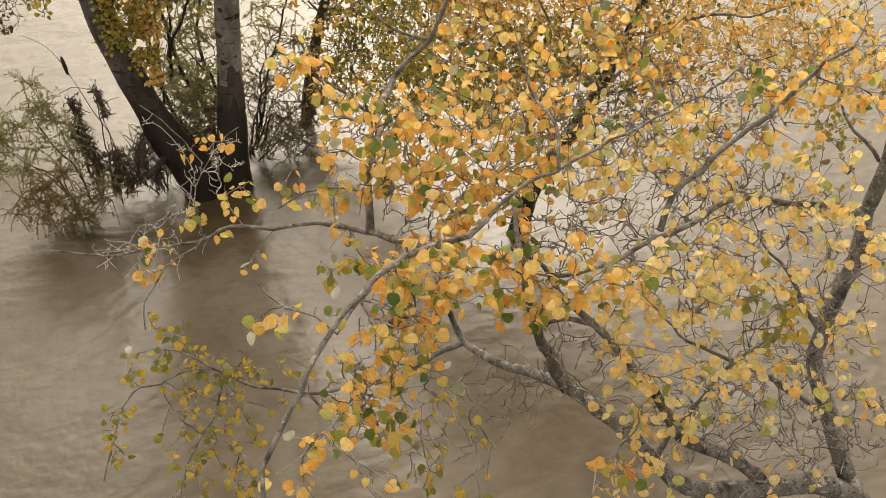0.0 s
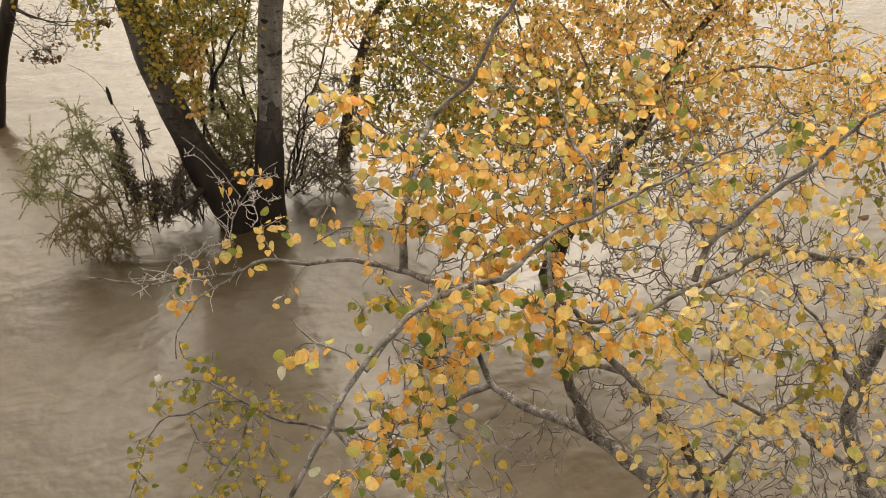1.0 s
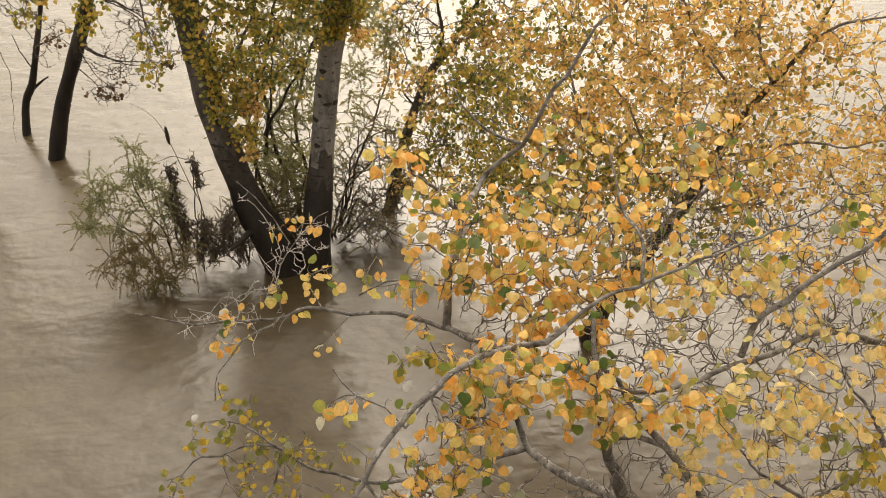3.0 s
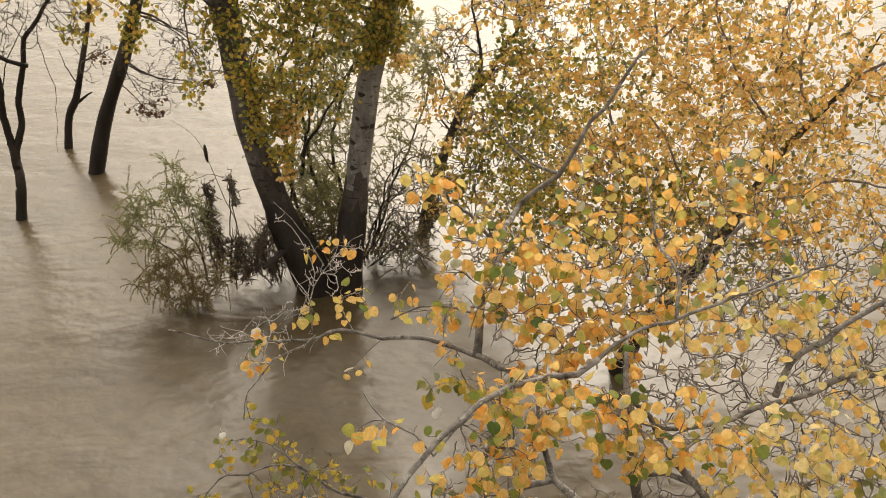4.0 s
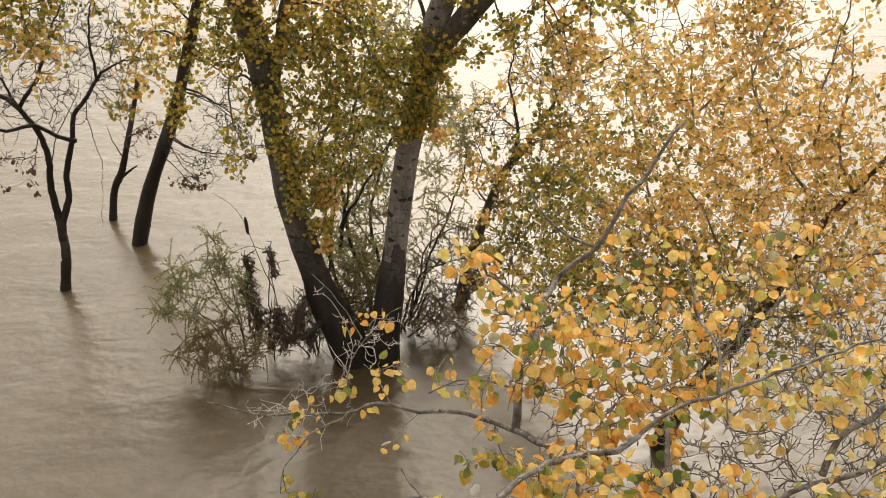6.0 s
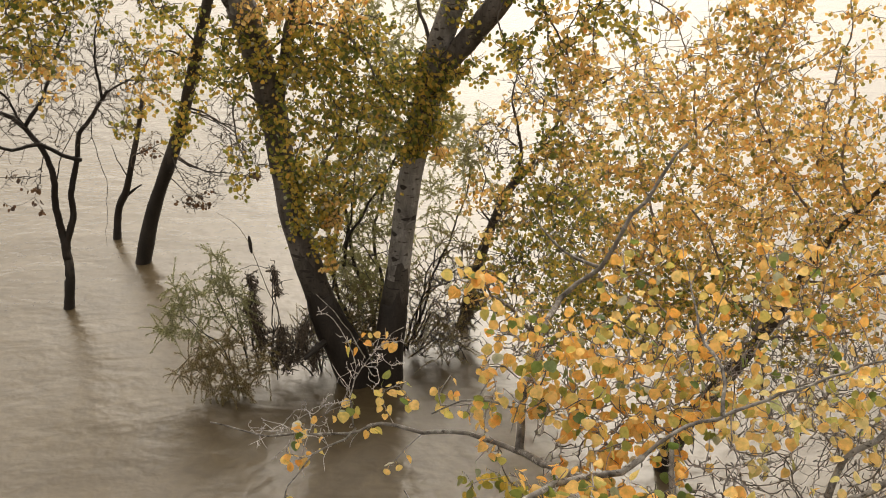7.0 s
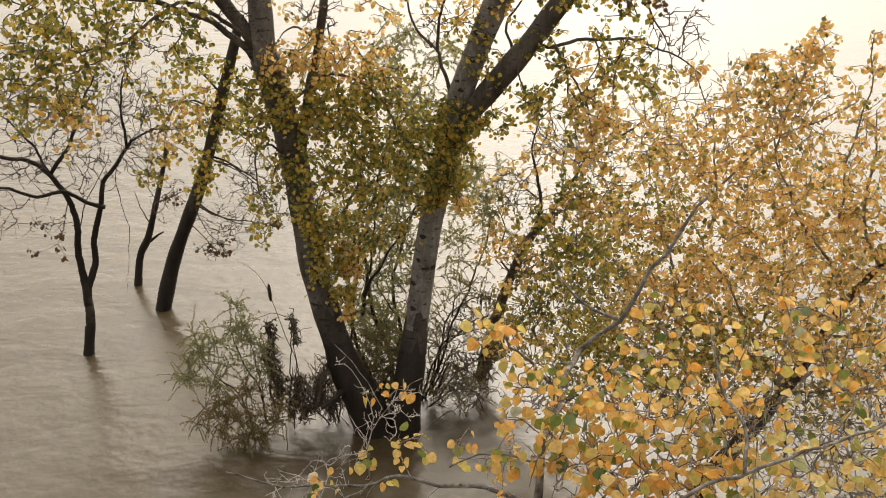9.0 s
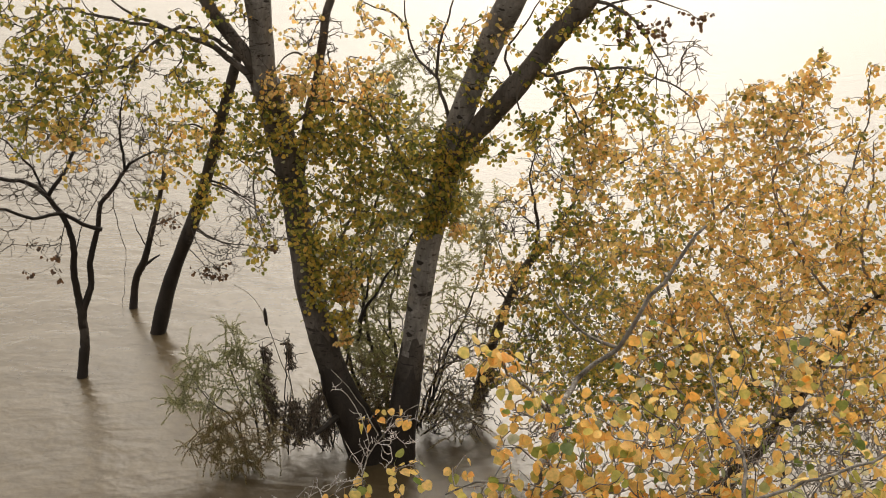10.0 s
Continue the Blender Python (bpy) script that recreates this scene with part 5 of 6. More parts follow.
NEAR_SPRAYS += [(0.00, 2.92, 2.11, 0.03, 2), (0.05, 1.97, 2.65, 0.06, 8), (0.19, 1.95, 2.63, 0.04, 2), (0.38, 2.78, 2.28, 0.11, 7), (-0.54, 3.37,
    1.30, 0.14, 18, "lime"), (-0.39, 3.42, 1.33, 0.14, 11, "lime"), (-0.24, 3.33, 1.22, 0.18, 18, "lime"), (-0.08, 3.33, 1.21, 0.14, 11, "lime"),
    (-0.36, 3.27, 1.16, 0.18, 20, "lime"), (-0.30, 3.17, 1.06, 0.21, 23, "lime"), (-0.72, 3.20, 1.16, 0.09, 10, "lime"), (-0.75, 3.09, 1.06, 0.07, 7,
    "lime"), (-0.40, 3.07, 0.97, 0.18, 17, "lime"), (-0.23, 2.99, 0.96, 0.18, 18, "lime"), (-0.45, 2.95, 0.88, 0.14, 11, "lime"), (-0.26, 2.85, 0.90,
    0.13, 11, "lime")]
NEAR_SPRAYS += [(-0.43, 3.49, 1.42, 0.10, 5, "lime"), (0.06, 3.17, 1.18, 0.18, 11, "lime"), (0.37, 3.02, 1.93, 0.09, 10, "lime"), (0.46, 3.00, 1.92,
    0.09, 12, "lime"), (0.74, 2.70, 1.23, 0.15, 12, "lime"), (0.73, 2.49, 1.06, 0.18, 12, "lime"), (0.55, 2.64, 1.14, 0.18, 10, "lime"), (-0.29, 3.04,
    2.16, 0.19, -9), (-0.48, 3.05, 2.18, 0.14, -6), (-0.17, 3.23, 2.30, 0.11, -8), (-0.03, 3.28, 2.35, 0.10, -8), (-0.21, 3.10, 2.22, 0.14, -6),
    (1.75, 2.05, 1.67, 0.30, -50), (2.02, 2.15, 1.79, 0.25, -34), (1.48, 2.00, 1.74, 0.21, -24), (2.20, 2.27, 2.05, 0.22, -28)]
NEAR_SPRAYS += [(1.89, 2.42, 2.28, 0.24, -30), (2.15, 1.91, 1.56, 0.20, -26), (1.16, 2.08, 1.93, 0.20, -14), (0.98, 2.09, 2.14, 0.16, -10), (0.94,
    2.52, 1.53, 0.22, -16), (0.69, 2.67, 1.20, 0.27, -18), (1.92, 1.98, 1.45, 0.23, -22), (0.96, 2.30, 2.51, 0.20, -22), (0.62, 2.62, 2.46, 0.21,
    -22), (0.88, 2.64, 2.59, 0.21, -24), (1.28, 2.52, 2.29, 0.20, -22), (0.75, 2.64, 2.77, 0.15, 16), (0.95, 2.62, 2.64, 0.15, 18), (1.16, 2.71, 2.71,
    0.16, 16), (1.36, 2.67, 2.60, 0.18, 18), (1.54, 2.75, 2.68, 0.17, 14)]
NEAR_SPRAYS += [(1.67, 2.70, 2.52, 0.17, 16), (1.45, 2.63, 2.43, 0.17, 14), (1.23, 2.61, 2.43, 0.16, 14), (1.70, 2.66, 2.30, 0.18, 12), (0.96, 2.60,
    2.45, 0.15, 12), (0.72, 2.61, 2.52, 0.14, 12), (1.59, 2.83, 2.86, 0.18, 18), (1.46, 2.96, 2.97, 0.18, 14), (1.26, 2.89, 2.88, 0.18, 14)]

NEAR_BARE = [(1.18, 2.68, 2.62, 0.20, -26), (1.41, 2.53, 2.57, 0.20, -30), (1.64, 2.44, 2.44, 0.21, -30), (1.79, 2.53, 2.71, 0.19, -20), (0.48, 2.80,
    2.68, 0.16, -14), (1.39, 2.20, 2.32, 0.20, -24), (1.68, 2.18, 2.03, 0.22, -30), (0.42, 2.11, 2.42, 0.14, -12), (0.28, 2.04, 2.19, 0.14, -14),
    (-0.26, 3.24, 1.12, 0.25, -14), (2.26, 2.51, 2.38, 0.03, 3, "dead")]

NEAR_PALE = [q for q in NEAR_SPRAYS if q[4] < 0 and q[0] < 0.1 and q[2] > 2.0]
NEAR_PALE += [(-0.24, 3.15, 2.65, 0.03, -3), (-0.17, 3.15, 2.53, 0.04, -4), (-0.13, 3.15, 2.40, 0.04, -4), (-0.04, 3.15, 2.45, 0.04, -5), (0.04, 3.15, 2.52, 0.04, -5), (0.03, 3.15, 2.40, 0.04, -4), (-0.06, 3.15, 2.32, 0.04, -4), (-0.22, 3.15, 2.24, 0.06, -5), (-0.35, 3.15, 2.19, 0.06, -5), (-0.45, 3.15, 2.12, 0.05, -5), (-0.54, 3.15, 2.12, 0.05, -4), (-0.27, 3.15, 2.11, 0.06, -5), (-0.17, 3.15, 2.30, 0.04, -3)]
NEAR_REST = [(*q, "butter") if len(q) == 5 and q[4] > 0 and q[0] > 1.1 and q[2] < 2.65 else q for q in NEAR_SPRAYS + NEAR_BARE if q not in NEAR_PALE]
clad(near, NEAR_LIMBS, NEAR_PALE, 97, TWIG_PALE, "gold", 0.0375, 1.9, 0, (0.2, 0.6), twig=0.001, bare=1.9)
clad(near, NEAR_LIMBS, NEAR_REST, 95, TWIG_GREY, "gold", 0.0375, 1.9, 300, (0.2, 0.6), twig=0.0014, dense=1.55, bare=5.8, spread=0.72)

# a few pale leaves that show their silvery undersides
rng = np.random.default_rng(99)
pale_leaf = mesh_of("leaf", *LEAF_SHAPES[1], plain_material("pale_leaf", (0.62, 0.62, 0.58), (0.84, 0.83, 0.80), 60, 0.6))
for at in ((0.70, 2.62, 1.65), (0.08, 1.98, 2.62), (0.23, 2.10, 2.57), (-0.37, 3.04, 2.22), (-0.60, 3.38, 1.40)):
    at = np.array(at) + np.array([0, 0, 0.03])
    part("leaf", pale_leaf, near, "pale silvery upturned leaf", Matrix(leaf_pose(at, np.array([0.3, 0.0, -0.4]), 0.034, rng, 0.6, 0.5).tolist()))

# ---- feathery shrubs and flood debris ----
shrub = thing("tamarisk_shrub", (-1.33, 7.04, 0), "half-drowned feathery grey-green shrub in flood water", "shrub")
SHRUB_LIMBS = [
    limb([(-1.13, 7.00, -0.35), (-1.17, 6.70, 0.38), (-1.27, 6.71, 0.63), (-1.35, 6.72, 0.88), (-1.38, 6.75, 1.06)], 0.012, 0.004),
    limb([(-1.09, 7.00, -0.35), (-1.08, 6.71, 0.47), (-1.08, 6.71, 0.78), (-1.07, 6.71, 0.98)], 0.012, 0.004),
    limb([(-1.20, 6.95, -0.35), (-1.35, 6.67, 0.39), (-1.51, 6.64, 0.59), (-1.63, 6.65, 0.77)], 0.01, 0.003),
    limb([(-1.27, 6.91, -0.35), (-1.39, 6.64, 0.25), (-1.56, 6.59, 0.34), (-1.68, 6.50, 0.24)], 0.009, 0.003),
    limb([(-1.00, 7.04, -0.35), (-0.92, 6.73, 0.56), (-0.88, 6.69, 0.89), (-0.91, 6.67, 1.10)], 0.008, 0.003),
    limb([(-1.25, 6.78, -0.35), (-1.26, 6.66, 0.24), (-1.30, 6.68, 0.49)], 0.009, 0.003),
    limb([(-0.91, 6.72, 0.01), (-0.89, 6.72, 0.33), (-0.88, 6.72, 0.65), (-0.87, 6.72, 0.91), (-0.90, 6.72, 1.06), (-0.99, 6.72, 1.10), (-1.15, 6.72, 1.05), (-1.27, 6.72, 0.95)], 0.005, 0.0016),
    limb([(-0.87, 6.72, 0.90), (-0.80, 6.72, 0.94), (-0.73, 6.72, 0.96)], 0.003, 0.0016),
    limb([(-0.99, 6.72, 0.33), (-1.01, 6.72, 0.60), (-1.05, 6.72, 0.86), (-1.08, 6.72, 1.06)], 0.004, 0.0015),
    limb([(-1.14, 6.68, 0.15), (-1.14, 6.68, 0.42), (-1.19, 6.68, 0.68), (-1.28, 6.68, 1.08)], 0.006, 0.002),
    limb([(-1.25, 6.65, 0.17), (-1.35, 6.65, 0.38), (-1.51, 6.65, 0.60), (-1.70, 6.65, 0.70)], 0.006, 0.002),
    limb([(-1.20, 6.50, 0.16), (-1.42, 6.50, 0.29), (-1.65, 6.50, 0.17)], 0.004, 0.0015),
]

wood(shrub, SHRUB_LIMBS, BARK_WET, 101)
SHRUB_GREEN = [(-1.27, 6.62, 1.05, 0.09, 6), (-1.24, 6.62, 0.88, 0.09, 6), (-1.61, 6.62, 0.81, 0.09, 6), (-1.71, 6.62, 0.64, 0.10, 6), (-1.40, 6.62, 0.73, 0.08, 4), (-1.58, 6.62, 0.49, 0.09, 5), (-1.18, 6.62, 0.65, 0.08, 4), (-1.63, 6.62, 0.97, 0.04, 2), (-1.32, 6.62, 1.19, 0.05, 3), (-1.12, 6.62, 0.85, 0.05, 2), (-1.45, 6.62, 0.92, 0.06, 3), (-1.82, 6.62, 0.57, 0.05, 2)]
SHRUB_BROWN = [(-1.32, 6.50, 0.36, 0.13, 10), (-1.20, 6.50, 0.21, 0.12, 9), (-1.43, 6.50, 0.20, 0.11, 8), (-1.05, 6.50, 0.39, 0.10, 6), (-1.65, 6.50, 0.25, 0.06, 3), (-1.25, 6.50, 0.53, 0.10, 6), (-1.01, 6.50, 0.22, 0.07, 4), (-1.43, 6.50, 0.48, 0.09, 5), (-1.14, 6.50, 0.08, 0.07, 5), (-1.30, 6.50, 0.08, 0.07, 5), (-1.53, 6.50, 0.35, 0.08, 4)]
feathers(shrub, SHRUB_LIMBS, SHRUB_GREEN, 103, FEATHER_OLIVE, needle=0.024, broad=0.0021, tufts=6, droop=0.5)
feathers(shrub, SHRUB_LIMBS, SHRUB_BROWN, 105, FEATHER_BROWN, name="brown_foliage", droop=0.9, needle=0.024, broad=0.002, tufts=5)

thicket = thing("tamarisk_bush", (-0.03, 7.03, 0), "tall feathery green bush behind the poplar stems", "shrub")
BUSH_LIMBS = [
    limb([(-0.07, 7.03, -0.35), (-0.12, 7.17, 0.42), (-0.27, 7.21, 0.94), (-0.31, 7.22, 1.45), (-0.21, 7.19, 1.95), (-0.08, 7.23, 2.41)], 0.022,
         0.008),
    limb([(-0.03, 7.07, -0.35), (-0.32, 7.14, 0.38), (-0.46, 7.16, 0.86), (-0.40, 7.21, 1.45), (-0.48, 7.18, 1.95)], 0.018, 0.006),
    limb([(-0.08, 7.07, -0.35), (-0.03, 7.26, 0.59), (-0.08, 7.38, 1.07), (0.06, 7.38, 1.59), (0.25, 7.38, 1.89), (0.57, 7.33, 2.10)], 0.02, 0.006),
    limb([(0.07, 7.07, -0.35), (0.27, 7.23, 0.33), (0.46, 7.25, 0.60), (0.69, 7.21, 0.78), (0.92, 7.08, 0.79)], 0.012, 0.004),
    limb([(0.07, 7.07, -0.35), (0.37, 7.29, 0.46), (0.55, 7.32, 0.99), (0.73, 7.39, 1.43), (0.68, 7.44, 1.82)], 0.014, 0.005),
    limb([(0.12, 7.12, -0.35), (0.41, 7.15, 0.21), (0.60, 7.12, 0.39), (0.79, 7.09, 0.57)], 0.01, 0.004),
    limb([(-0.34, 7.05, 0.88), (-0.28, 7.05, 1.17), (-0.15, 7.05, 1.39), (-0.03, 7.05, 1.59), (0.07, 7.05, 1.78)], 0.016, 0.006),
    limb([(-0.44, 7.10, 0.65), (-0.39, 7.10, 1.07), (-0.36, 7.10, 1.43), (-0.34, 7.10, 1.77), (-0.32, 7.10, 2.15)], 0.011, 0.005),
    limb([(-0.34, 7.10, 1.02), (-0.26, 7.10, 1.37), (-0.22, 7.10, 1.67), (-0.19, 7.10, 2.01)], 0.01, 0.004),
    limb([(-0.06, 7.15, 0.83), (-0.27, 7.15, 1.20), (-0.34, 7.15, 1.30)], 0.006, 0.003),
    limb([(0.24, 7.25, 0.05), (0.37, 7.25, 0.72), (0.49, 7.25, 0.85), (0.64, 7.25, 0.94), (0.82, 7.25, 0.97)], 0.012, 0.003),
    limb([(0.24, 7.20, 0.08), (0.35, 7.20, 0.53), (0.47, 7.20, 0.62), (0.64, 7.20, 0.66), (0.80, 7.20, 0.71)], 0.013, 0.004),
    limb([(0.42, 7.25, 0.77), (0.45, 7.25, 0.93), (0.56, 7.25, 1.03), (0.71, 7.25, 1.01)], 0.007, 0.002),
    limb([(0.26, 7.10, 0.08), (0.42, 7.10, 0.41), (0.51, 7.10, 0.30), (0.57, 7.10, 0.13)], 0.012, 0.005),
    limb([(0.22, 7.10, 0.08), (0.37, 7.10, 0.41), (0.48, 7.10, 0.51), (0.66, 7.10, 0.47)], 0.009, 0.003),
    limb([(0.22, 7.00, 0.03), (0.42, 7.00, 0.19), (0.61, 7.00, 0.13), (0.76, 7.00, 0.05)], 0.009, 0.003),
    limb([(-0.45, 6.95, 0.24), (-0.31, 6.95, 0.40), (-0.11, 6.95, 0.43), (0.03, 6.95, 0.37)], 0.01, 0.004),
    limb([(-0.12, 6.95, -0.16), (-0.26, 6.95, 0.18), (-0.35, 6.95, 0.40), (-0.30, 6.95, 0.62)], 0.011, 0.004),
    limb([(-0.36, 6.95, -0.04), (-0.21, 6.95, 0.24), (-0.07, 6.95, 0.51), (-0.04, 6.95, 0.72)], 0.01, 0.004),
    limb([(-0.52, 6.85, -0.19), (-0.57, 6.85, 0.13), (-0.65, 6.85, 0.38), (-0.76, 6.85, 0.55)], 0.009, 0.003),
    limb([(-0.54, 6.80, -0.15), (-0.73, 6.80, 0.14), (-0.89, 6.80, 0.26), (-1.01, 6.80, 0.29)], 0.008, 0.003),
    limb([(-0.52, 6.90, -0.28), (-0.55, 6.90, 0.13), (-0.53, 6.90, 0.41), (-0.55, 6.90, 0.57)], 0.008, 0.003),
]

wood(thicket, BUSH_LIMBS, BARK_WET, 111)
BUSH_SPRAYS = [(-0.22, 7.27, 1.32, 0.33, 28), (-0.27, 7.17, 0.85, 0.29, 24), (-0.31, 7.25, 1.83, 0.28, 30), (-0.03, 7.38, 1.59, 0.28, 28), (0.58,
    7.33, 1.81, 0.26, 22), (0.66, 7.32, 2.11, 0.21, 14), (0.50, 7.39, 1.38, 0.20, 14), (0.06, 7.27, 2.17, 0.27, 52), (-0.08, 7.25, 1.02, 0.34, 24),
    (-0.08, 7.17, 0.64, 0.24, 24), (-0.50, 7.23, 1.24, 0.24, 12), (0.46, 7.36, 0.81, 0.30, 9), (0.41, 7.37, 1.07, 0.22, 9), (0.14, 7.29, 2.63, 0.27,
    34), (-0.08, 7.38, 3.05, 0.22, 22), (-0.22, 7.15, 0.60, 0.29, 34), (0.27, 7.26, 2.99, 0.22, 16), (0.72, 7.35, 1.62, 0.18, 8)]

BUSH_BROWN = [(-0.22, 6.91, 0.38, 0.16, 26), (-0.07, 6.88, 0.23, 0.13, 16), (-0.26, 7.01, 0.56, 0.19, 24), (-0.08, 7.08, 0.47, 0.17, 20), (0.36, 7.23,
    0.55, 0.25, 12), (0.46, 7.11, 0.34, 0.25, 16), (0.70, 7.21, 0.46, 0.25, 9), (0.31, 7.25, 0.81, 0.24, 6), (0.85, 7.28, 0.74, 0.25, 4), (-0.54,
    6.85, 0.41, 0.12, 8)]

BUSH_BARE = [(0.60, 7.19, 0.68, 0.36, -14), (0.46, 7.13, 0.38, 0.34, -30), (-0.22, 7.08, 0.47, 0.34, -60), (-0.31, 7.12, 0.77, 0.29, -40), (0.36,
    7.33, 0.98, 0.30, -10), (-0.13, 7.25, 1.02, 0.38, -24), (-0.26, 7.22, 1.45, 0.37, -20), (0.91, 7.28, 0.52, 0.30, -22), (1.06, 7.37, 0.75, 0.30,
    -12), (-0.03, 7.26, 1.83, 0.32, -16), (-0.41, 6.93, 0.23, 0.19, -20), (-0.55, 6.98, 0.53, 0.19, -24), (-0.77, 6.77, 0.30, 0.16, -14), (-0.95,
    6.73, 0.28, 0.19, -12), (-0.63, 6.78, 0.40, 0.16, -14), (0.71, 7.20, 0.34, 0.25, -18)]
BUSH_BARE += [(-0.91, 6.85, 0.39, 0.14, -12), (-0.78, 6.85, 0.28, 0.17, -18), (-0.63, 6.85, 0.38, 0.14, -18), (-0.57, 6.85, 0.21, 0.13, -16), (-0.88, 6.85, 0.14, 0.12, -11), (-0.71, 6.85, 0.14, 0.12, -14)]
BUSH_BARE += [(-0.31, 7.05, 0.18, 0.27, -36), (-0.07, 7.05, 0.17, 0.22, -30), (-0.35, 7.05, 0.46, 0.22, -16), (-0.11, 7.05, 0.51, 0.24, -18), (0.32, 7.05, 0.22, 0.22, -36), (0.51, 7.05, 0.33, 0.22, -36), (0.71, 7.05, 0.16, 0.22, -24), (0.41, 7.05, 0.66, 0.24, -24), (0.65, 7.05, 0.92, 0.21, -18), (0.57, 7.05, 0.05, 0.2, -24)]
BUSH_BARE += [(-0.91, 6.80, 0.34, 0.16, -34), (-0.72, 6.80, 0.34, 0.16, -34), (-1.09, 6.80, 0.40, 0.16, -24), (-0.59, 6.80, 0.17, 0.14, -20)]
BUSH_BARE += [(0.27, 7.15, 0.20, 0.25, -30), (-0.08, 7.07, 0.25, 0.25, -24), (0.36, 7.25, 0.59, 0.30, -30)]

BUSH_BROWN += [(-0.31, 7.05, 0.12, 0.20, 26), (-0.07, 7.05, 0.12, 0.20, 24), (0.37, 7.05, 0.16, 0.22, 30), (0.56, 7.05, 0.22, 0.20, 26), (0.69, 7.05, 0.98, 0.14, 6), (0.50, 7.05, 1.08, 0.14, 6)]
BUSH_BROWN += [(-0.77, 6.85, 0.33, 0.13, 4), (-0.61, 6.85, 0.35, 0.12, 4), (-0.71, 6.85, 0.16, 0.11, 3), (-0.57, 6.85, 0.13, 0.1, 2), (-0.92, 6.85, 0.28, 0.11, 2)]
feathers(thicket, BUSH_LIMBS, BUSH_SPRAYS, 113, FEATHER_GREEN, needle=0.03, broad=0.0027)
feathers(thicket, BUSH_LIMBS, BUSH_BROWN, 117, FEATHER_BROWN, name="brown_foliage", droop=0.2, needle=0.02, broad=0.0018)
clad(thicket, BUSH_LIMBS, BUSH_BARE, 115, TWIG_DARK, "olive", 0.05, 3.0, 0, (0, 0), bare=3.0, twig=0.0021)

reed = thing("reed", (-0.85, 7.04, 0), "dry bent reed stalk with a dark seed head", "reed")
REED_LINE = [(-0.86, 7.02, -0.35), (-0.86, 6.78, 0.54), (-0.95, 6.81, 0.83), (-1.03, 6.83, 1.10), (-1.10, 6.85, 1.29), (-1.18, 6.84, 1.41), (-1.29, 6.80, 1.51)]
reed_pts = curve_through(REED_LINE, 0.03)
part("stalk", mesh_of("stalk", *tube(reed_pts, np.linspace(0.006, 0.0018, len(reed_pts)), 6), REED), reed)
head = [(-1.05, 6.82, 1.14), (-1.06, 6.85, 1.20), (-1.07, 6.88, 1.27)]
head_pts = curve_through(head, 0.012)
part("seed_head", mesh_of("seed_head", *tube(head_pts, 0.003 + 0.012 * np.sin(np.linspace(0, math.pi, len(head_pts))) ** 0.5, 9), SEED), reed)


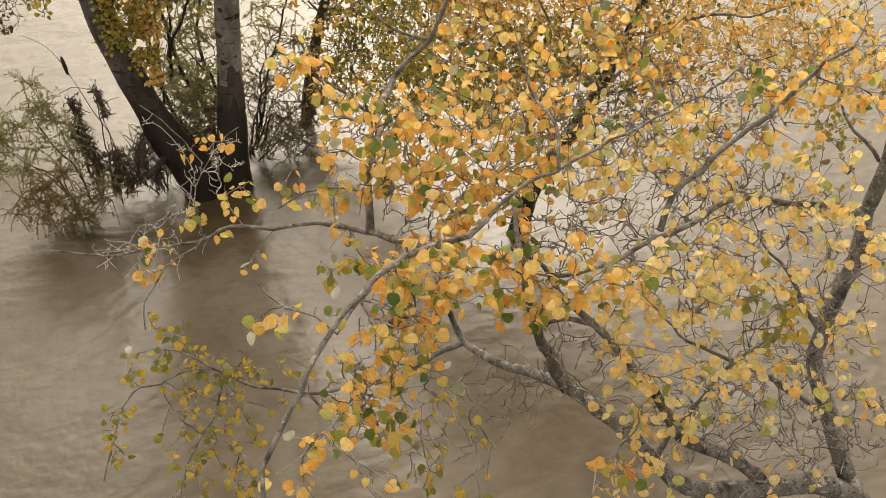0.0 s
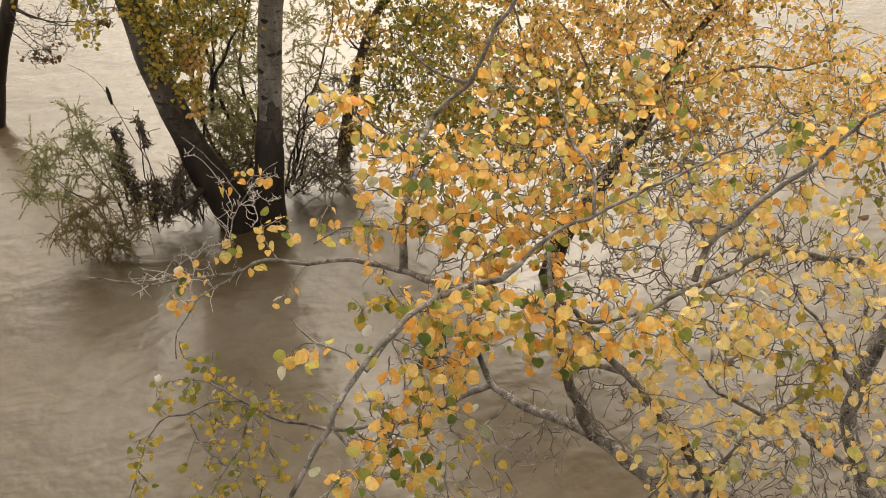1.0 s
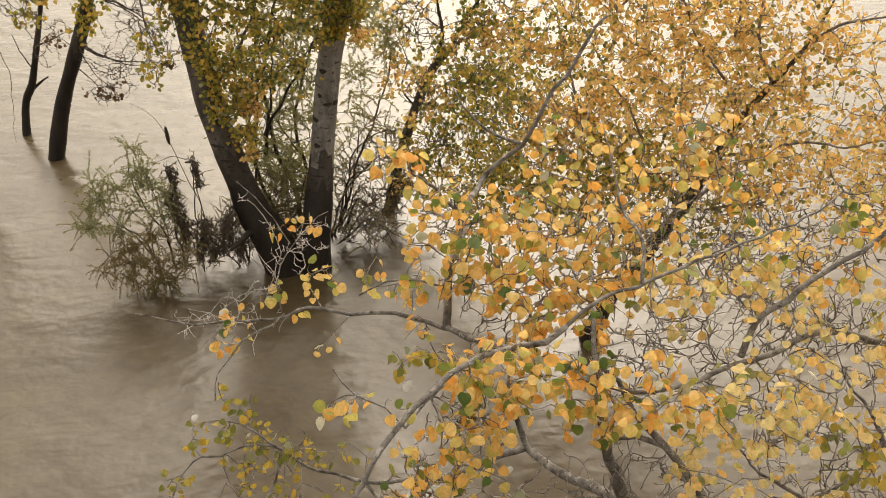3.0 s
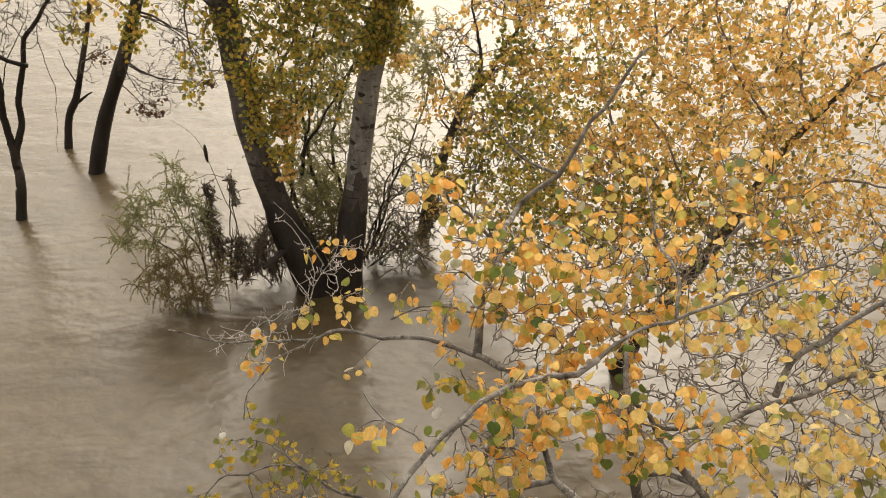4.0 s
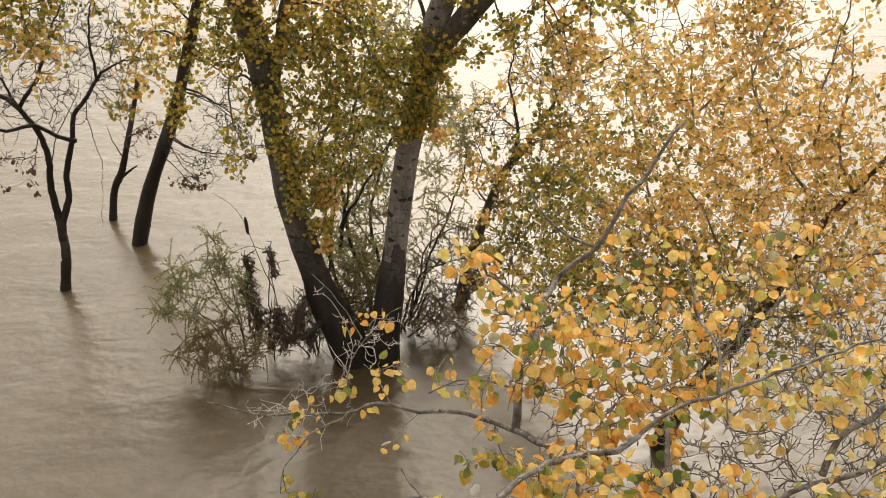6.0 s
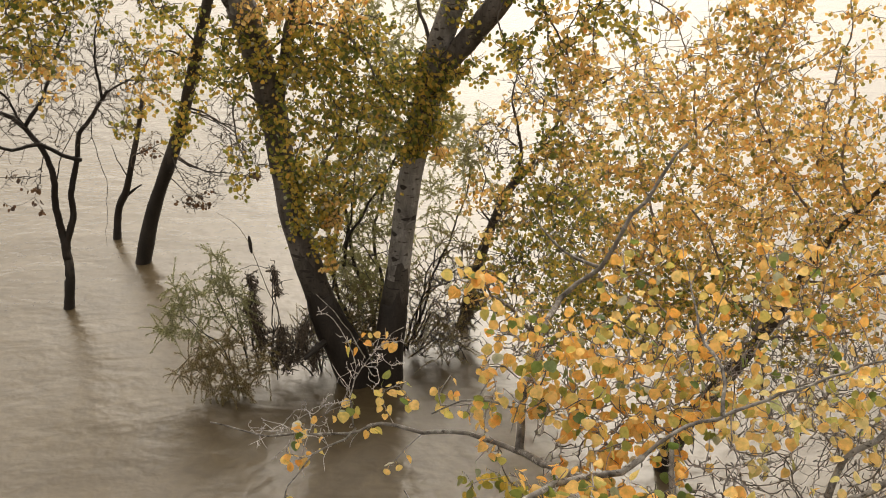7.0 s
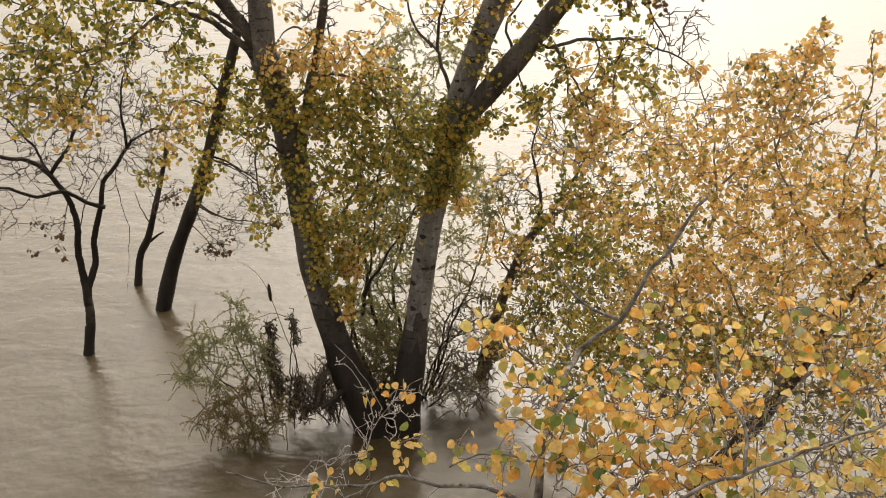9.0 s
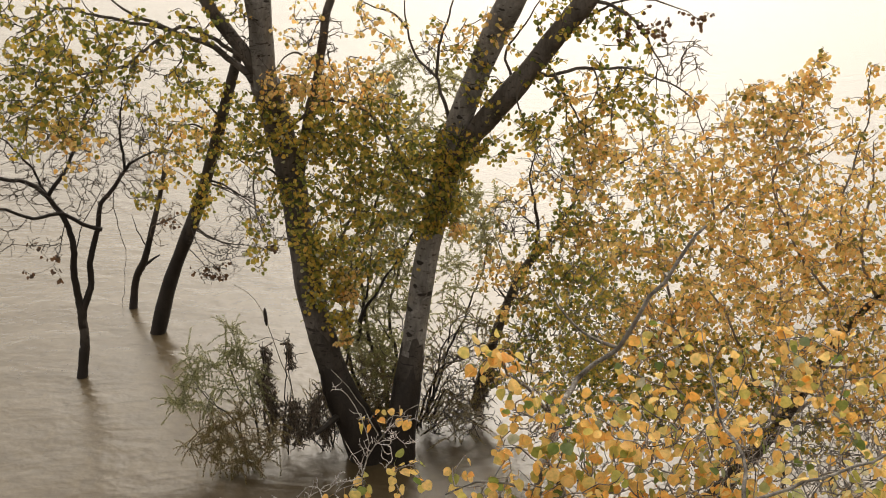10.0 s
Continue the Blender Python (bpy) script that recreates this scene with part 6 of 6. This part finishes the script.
def debris(name, label, points, width, seed):
    """Dead leaves and grass that the flood has hung on a branch."""
    rng = np.random.default_rng(seed)
    ob = thing(name, points[-1], label, "debris", "flood debris in the branches")
    bag = Bag()
    line = curve_through(points, 0.012)
    for q in line:
        lump = rng.uniform(0.3, 1.5)
        for _ in range(int(2 + 5 * lump)):
            c = q + rng.normal(0, width * lump, 3) * np.array([1, 1, 0.6])
            d = rng.normal(0, 0.75, 3) + np.array([0, 0, -1.0])
            d *= rng.uniform(0.02, 0.10) / np.linalg.norm(d)
            k = rng.normal(0, 0.012, 3)
            bag.add(*rod(np.array([c, c + d * 0.4 + k, c + d * 0.75 - k * 0.5, c + d]), [0.0015, rng.uniform(0.002, 0.008), 0.003, 0.0008], 4))
    part("snagged_litter", bag.mesh("snagged_litter", DEBRIS), ob, kind="stuff")
    stick = curve_through(points, 0.05)
    part("stick", mesh_of("stick", *tube(stick, np.linspace(0.006, 0.003, len(stick)), 5), BARK_WET), ob)



debris("flood_debris", "dark clump of dead leaves snagged in branches", [(-0.98, 6.69, 0.41), (-1.04, 6.74, 0.61), (-1.07, 6.80, 0.84), (-1.07, 6.81, 0.97)], 0.018, 201)
debris("flood_debris", "dark clump of dead leaves snagged in branches", [(-0.80, 6.63, 0.28), (-0.83, 6.67, 0.44), (-0.85, 6.71, 0.55)], 0.022, 202)
debris("flood_debris", "dark clump of dead leaves snagged in branches", [(-0.63, 6.56, 0.33), (-0.66, 6.61, 0.50), (-0.61, 6.69, 0.64)], 0.022, 203)
debris("flood_debris", "dark clump of dead leaves snagged in branches", [(-1.07, 6.71, 0.57), (-1.11, 6.74, 0.67), (-1.12, 6.76, 0.78)], 0.014, 204)
debris("flood_debris", "dark clump of dead leaves snagged in branches", [(-0.86, 6.76, 0.81), (-0.87, 6.77, 0.95), (-0.89, 6.81, 1.03)], 0.008, 205)
debris("flood_debris", "dark clump of dead leaves snagged in branches", [(0.81, 7.26, 0.47), (0.72, 7.26, 0.25), (0.65, 7.32, 0.13)], 0.02, 206)
debris("flood_debris", "dark clump of dead leaves snagged in branches", [(-0.90, 6.66, 0.18), (-0.87, 6.66, 0.37), (-0.85, 6.66, 0.54)], 0.026, 207)
debris("flood_debris", "dark clump of dead leaves snagged in branches", [(-0.73, 6.66, 0.25), (-0.70, 6.66, 0.42), (-0.66, 6.66, 0.58)], 0.024, 208)
debris("flood_debris", "dark clump of dead leaves snagged in branches", [(-1.02, 6.66, 0.35), (-1.04, 6.66, 0.53), (-1.05, 6.66, 0.74)], 0.016, 209)
debris("flood_debris", "dark clump of dead leaves snagged in branches", [(-0.81, 6.66, 0.14), (-0.77, 6.66, 0.29)], 0.022, 210)
debris("flood_debris", "dark clump of dead leaves snagged in branches", [(-0.60, 6.66, 0.18), (-0.57, 6.66, 0.36)], 0.02, 211)
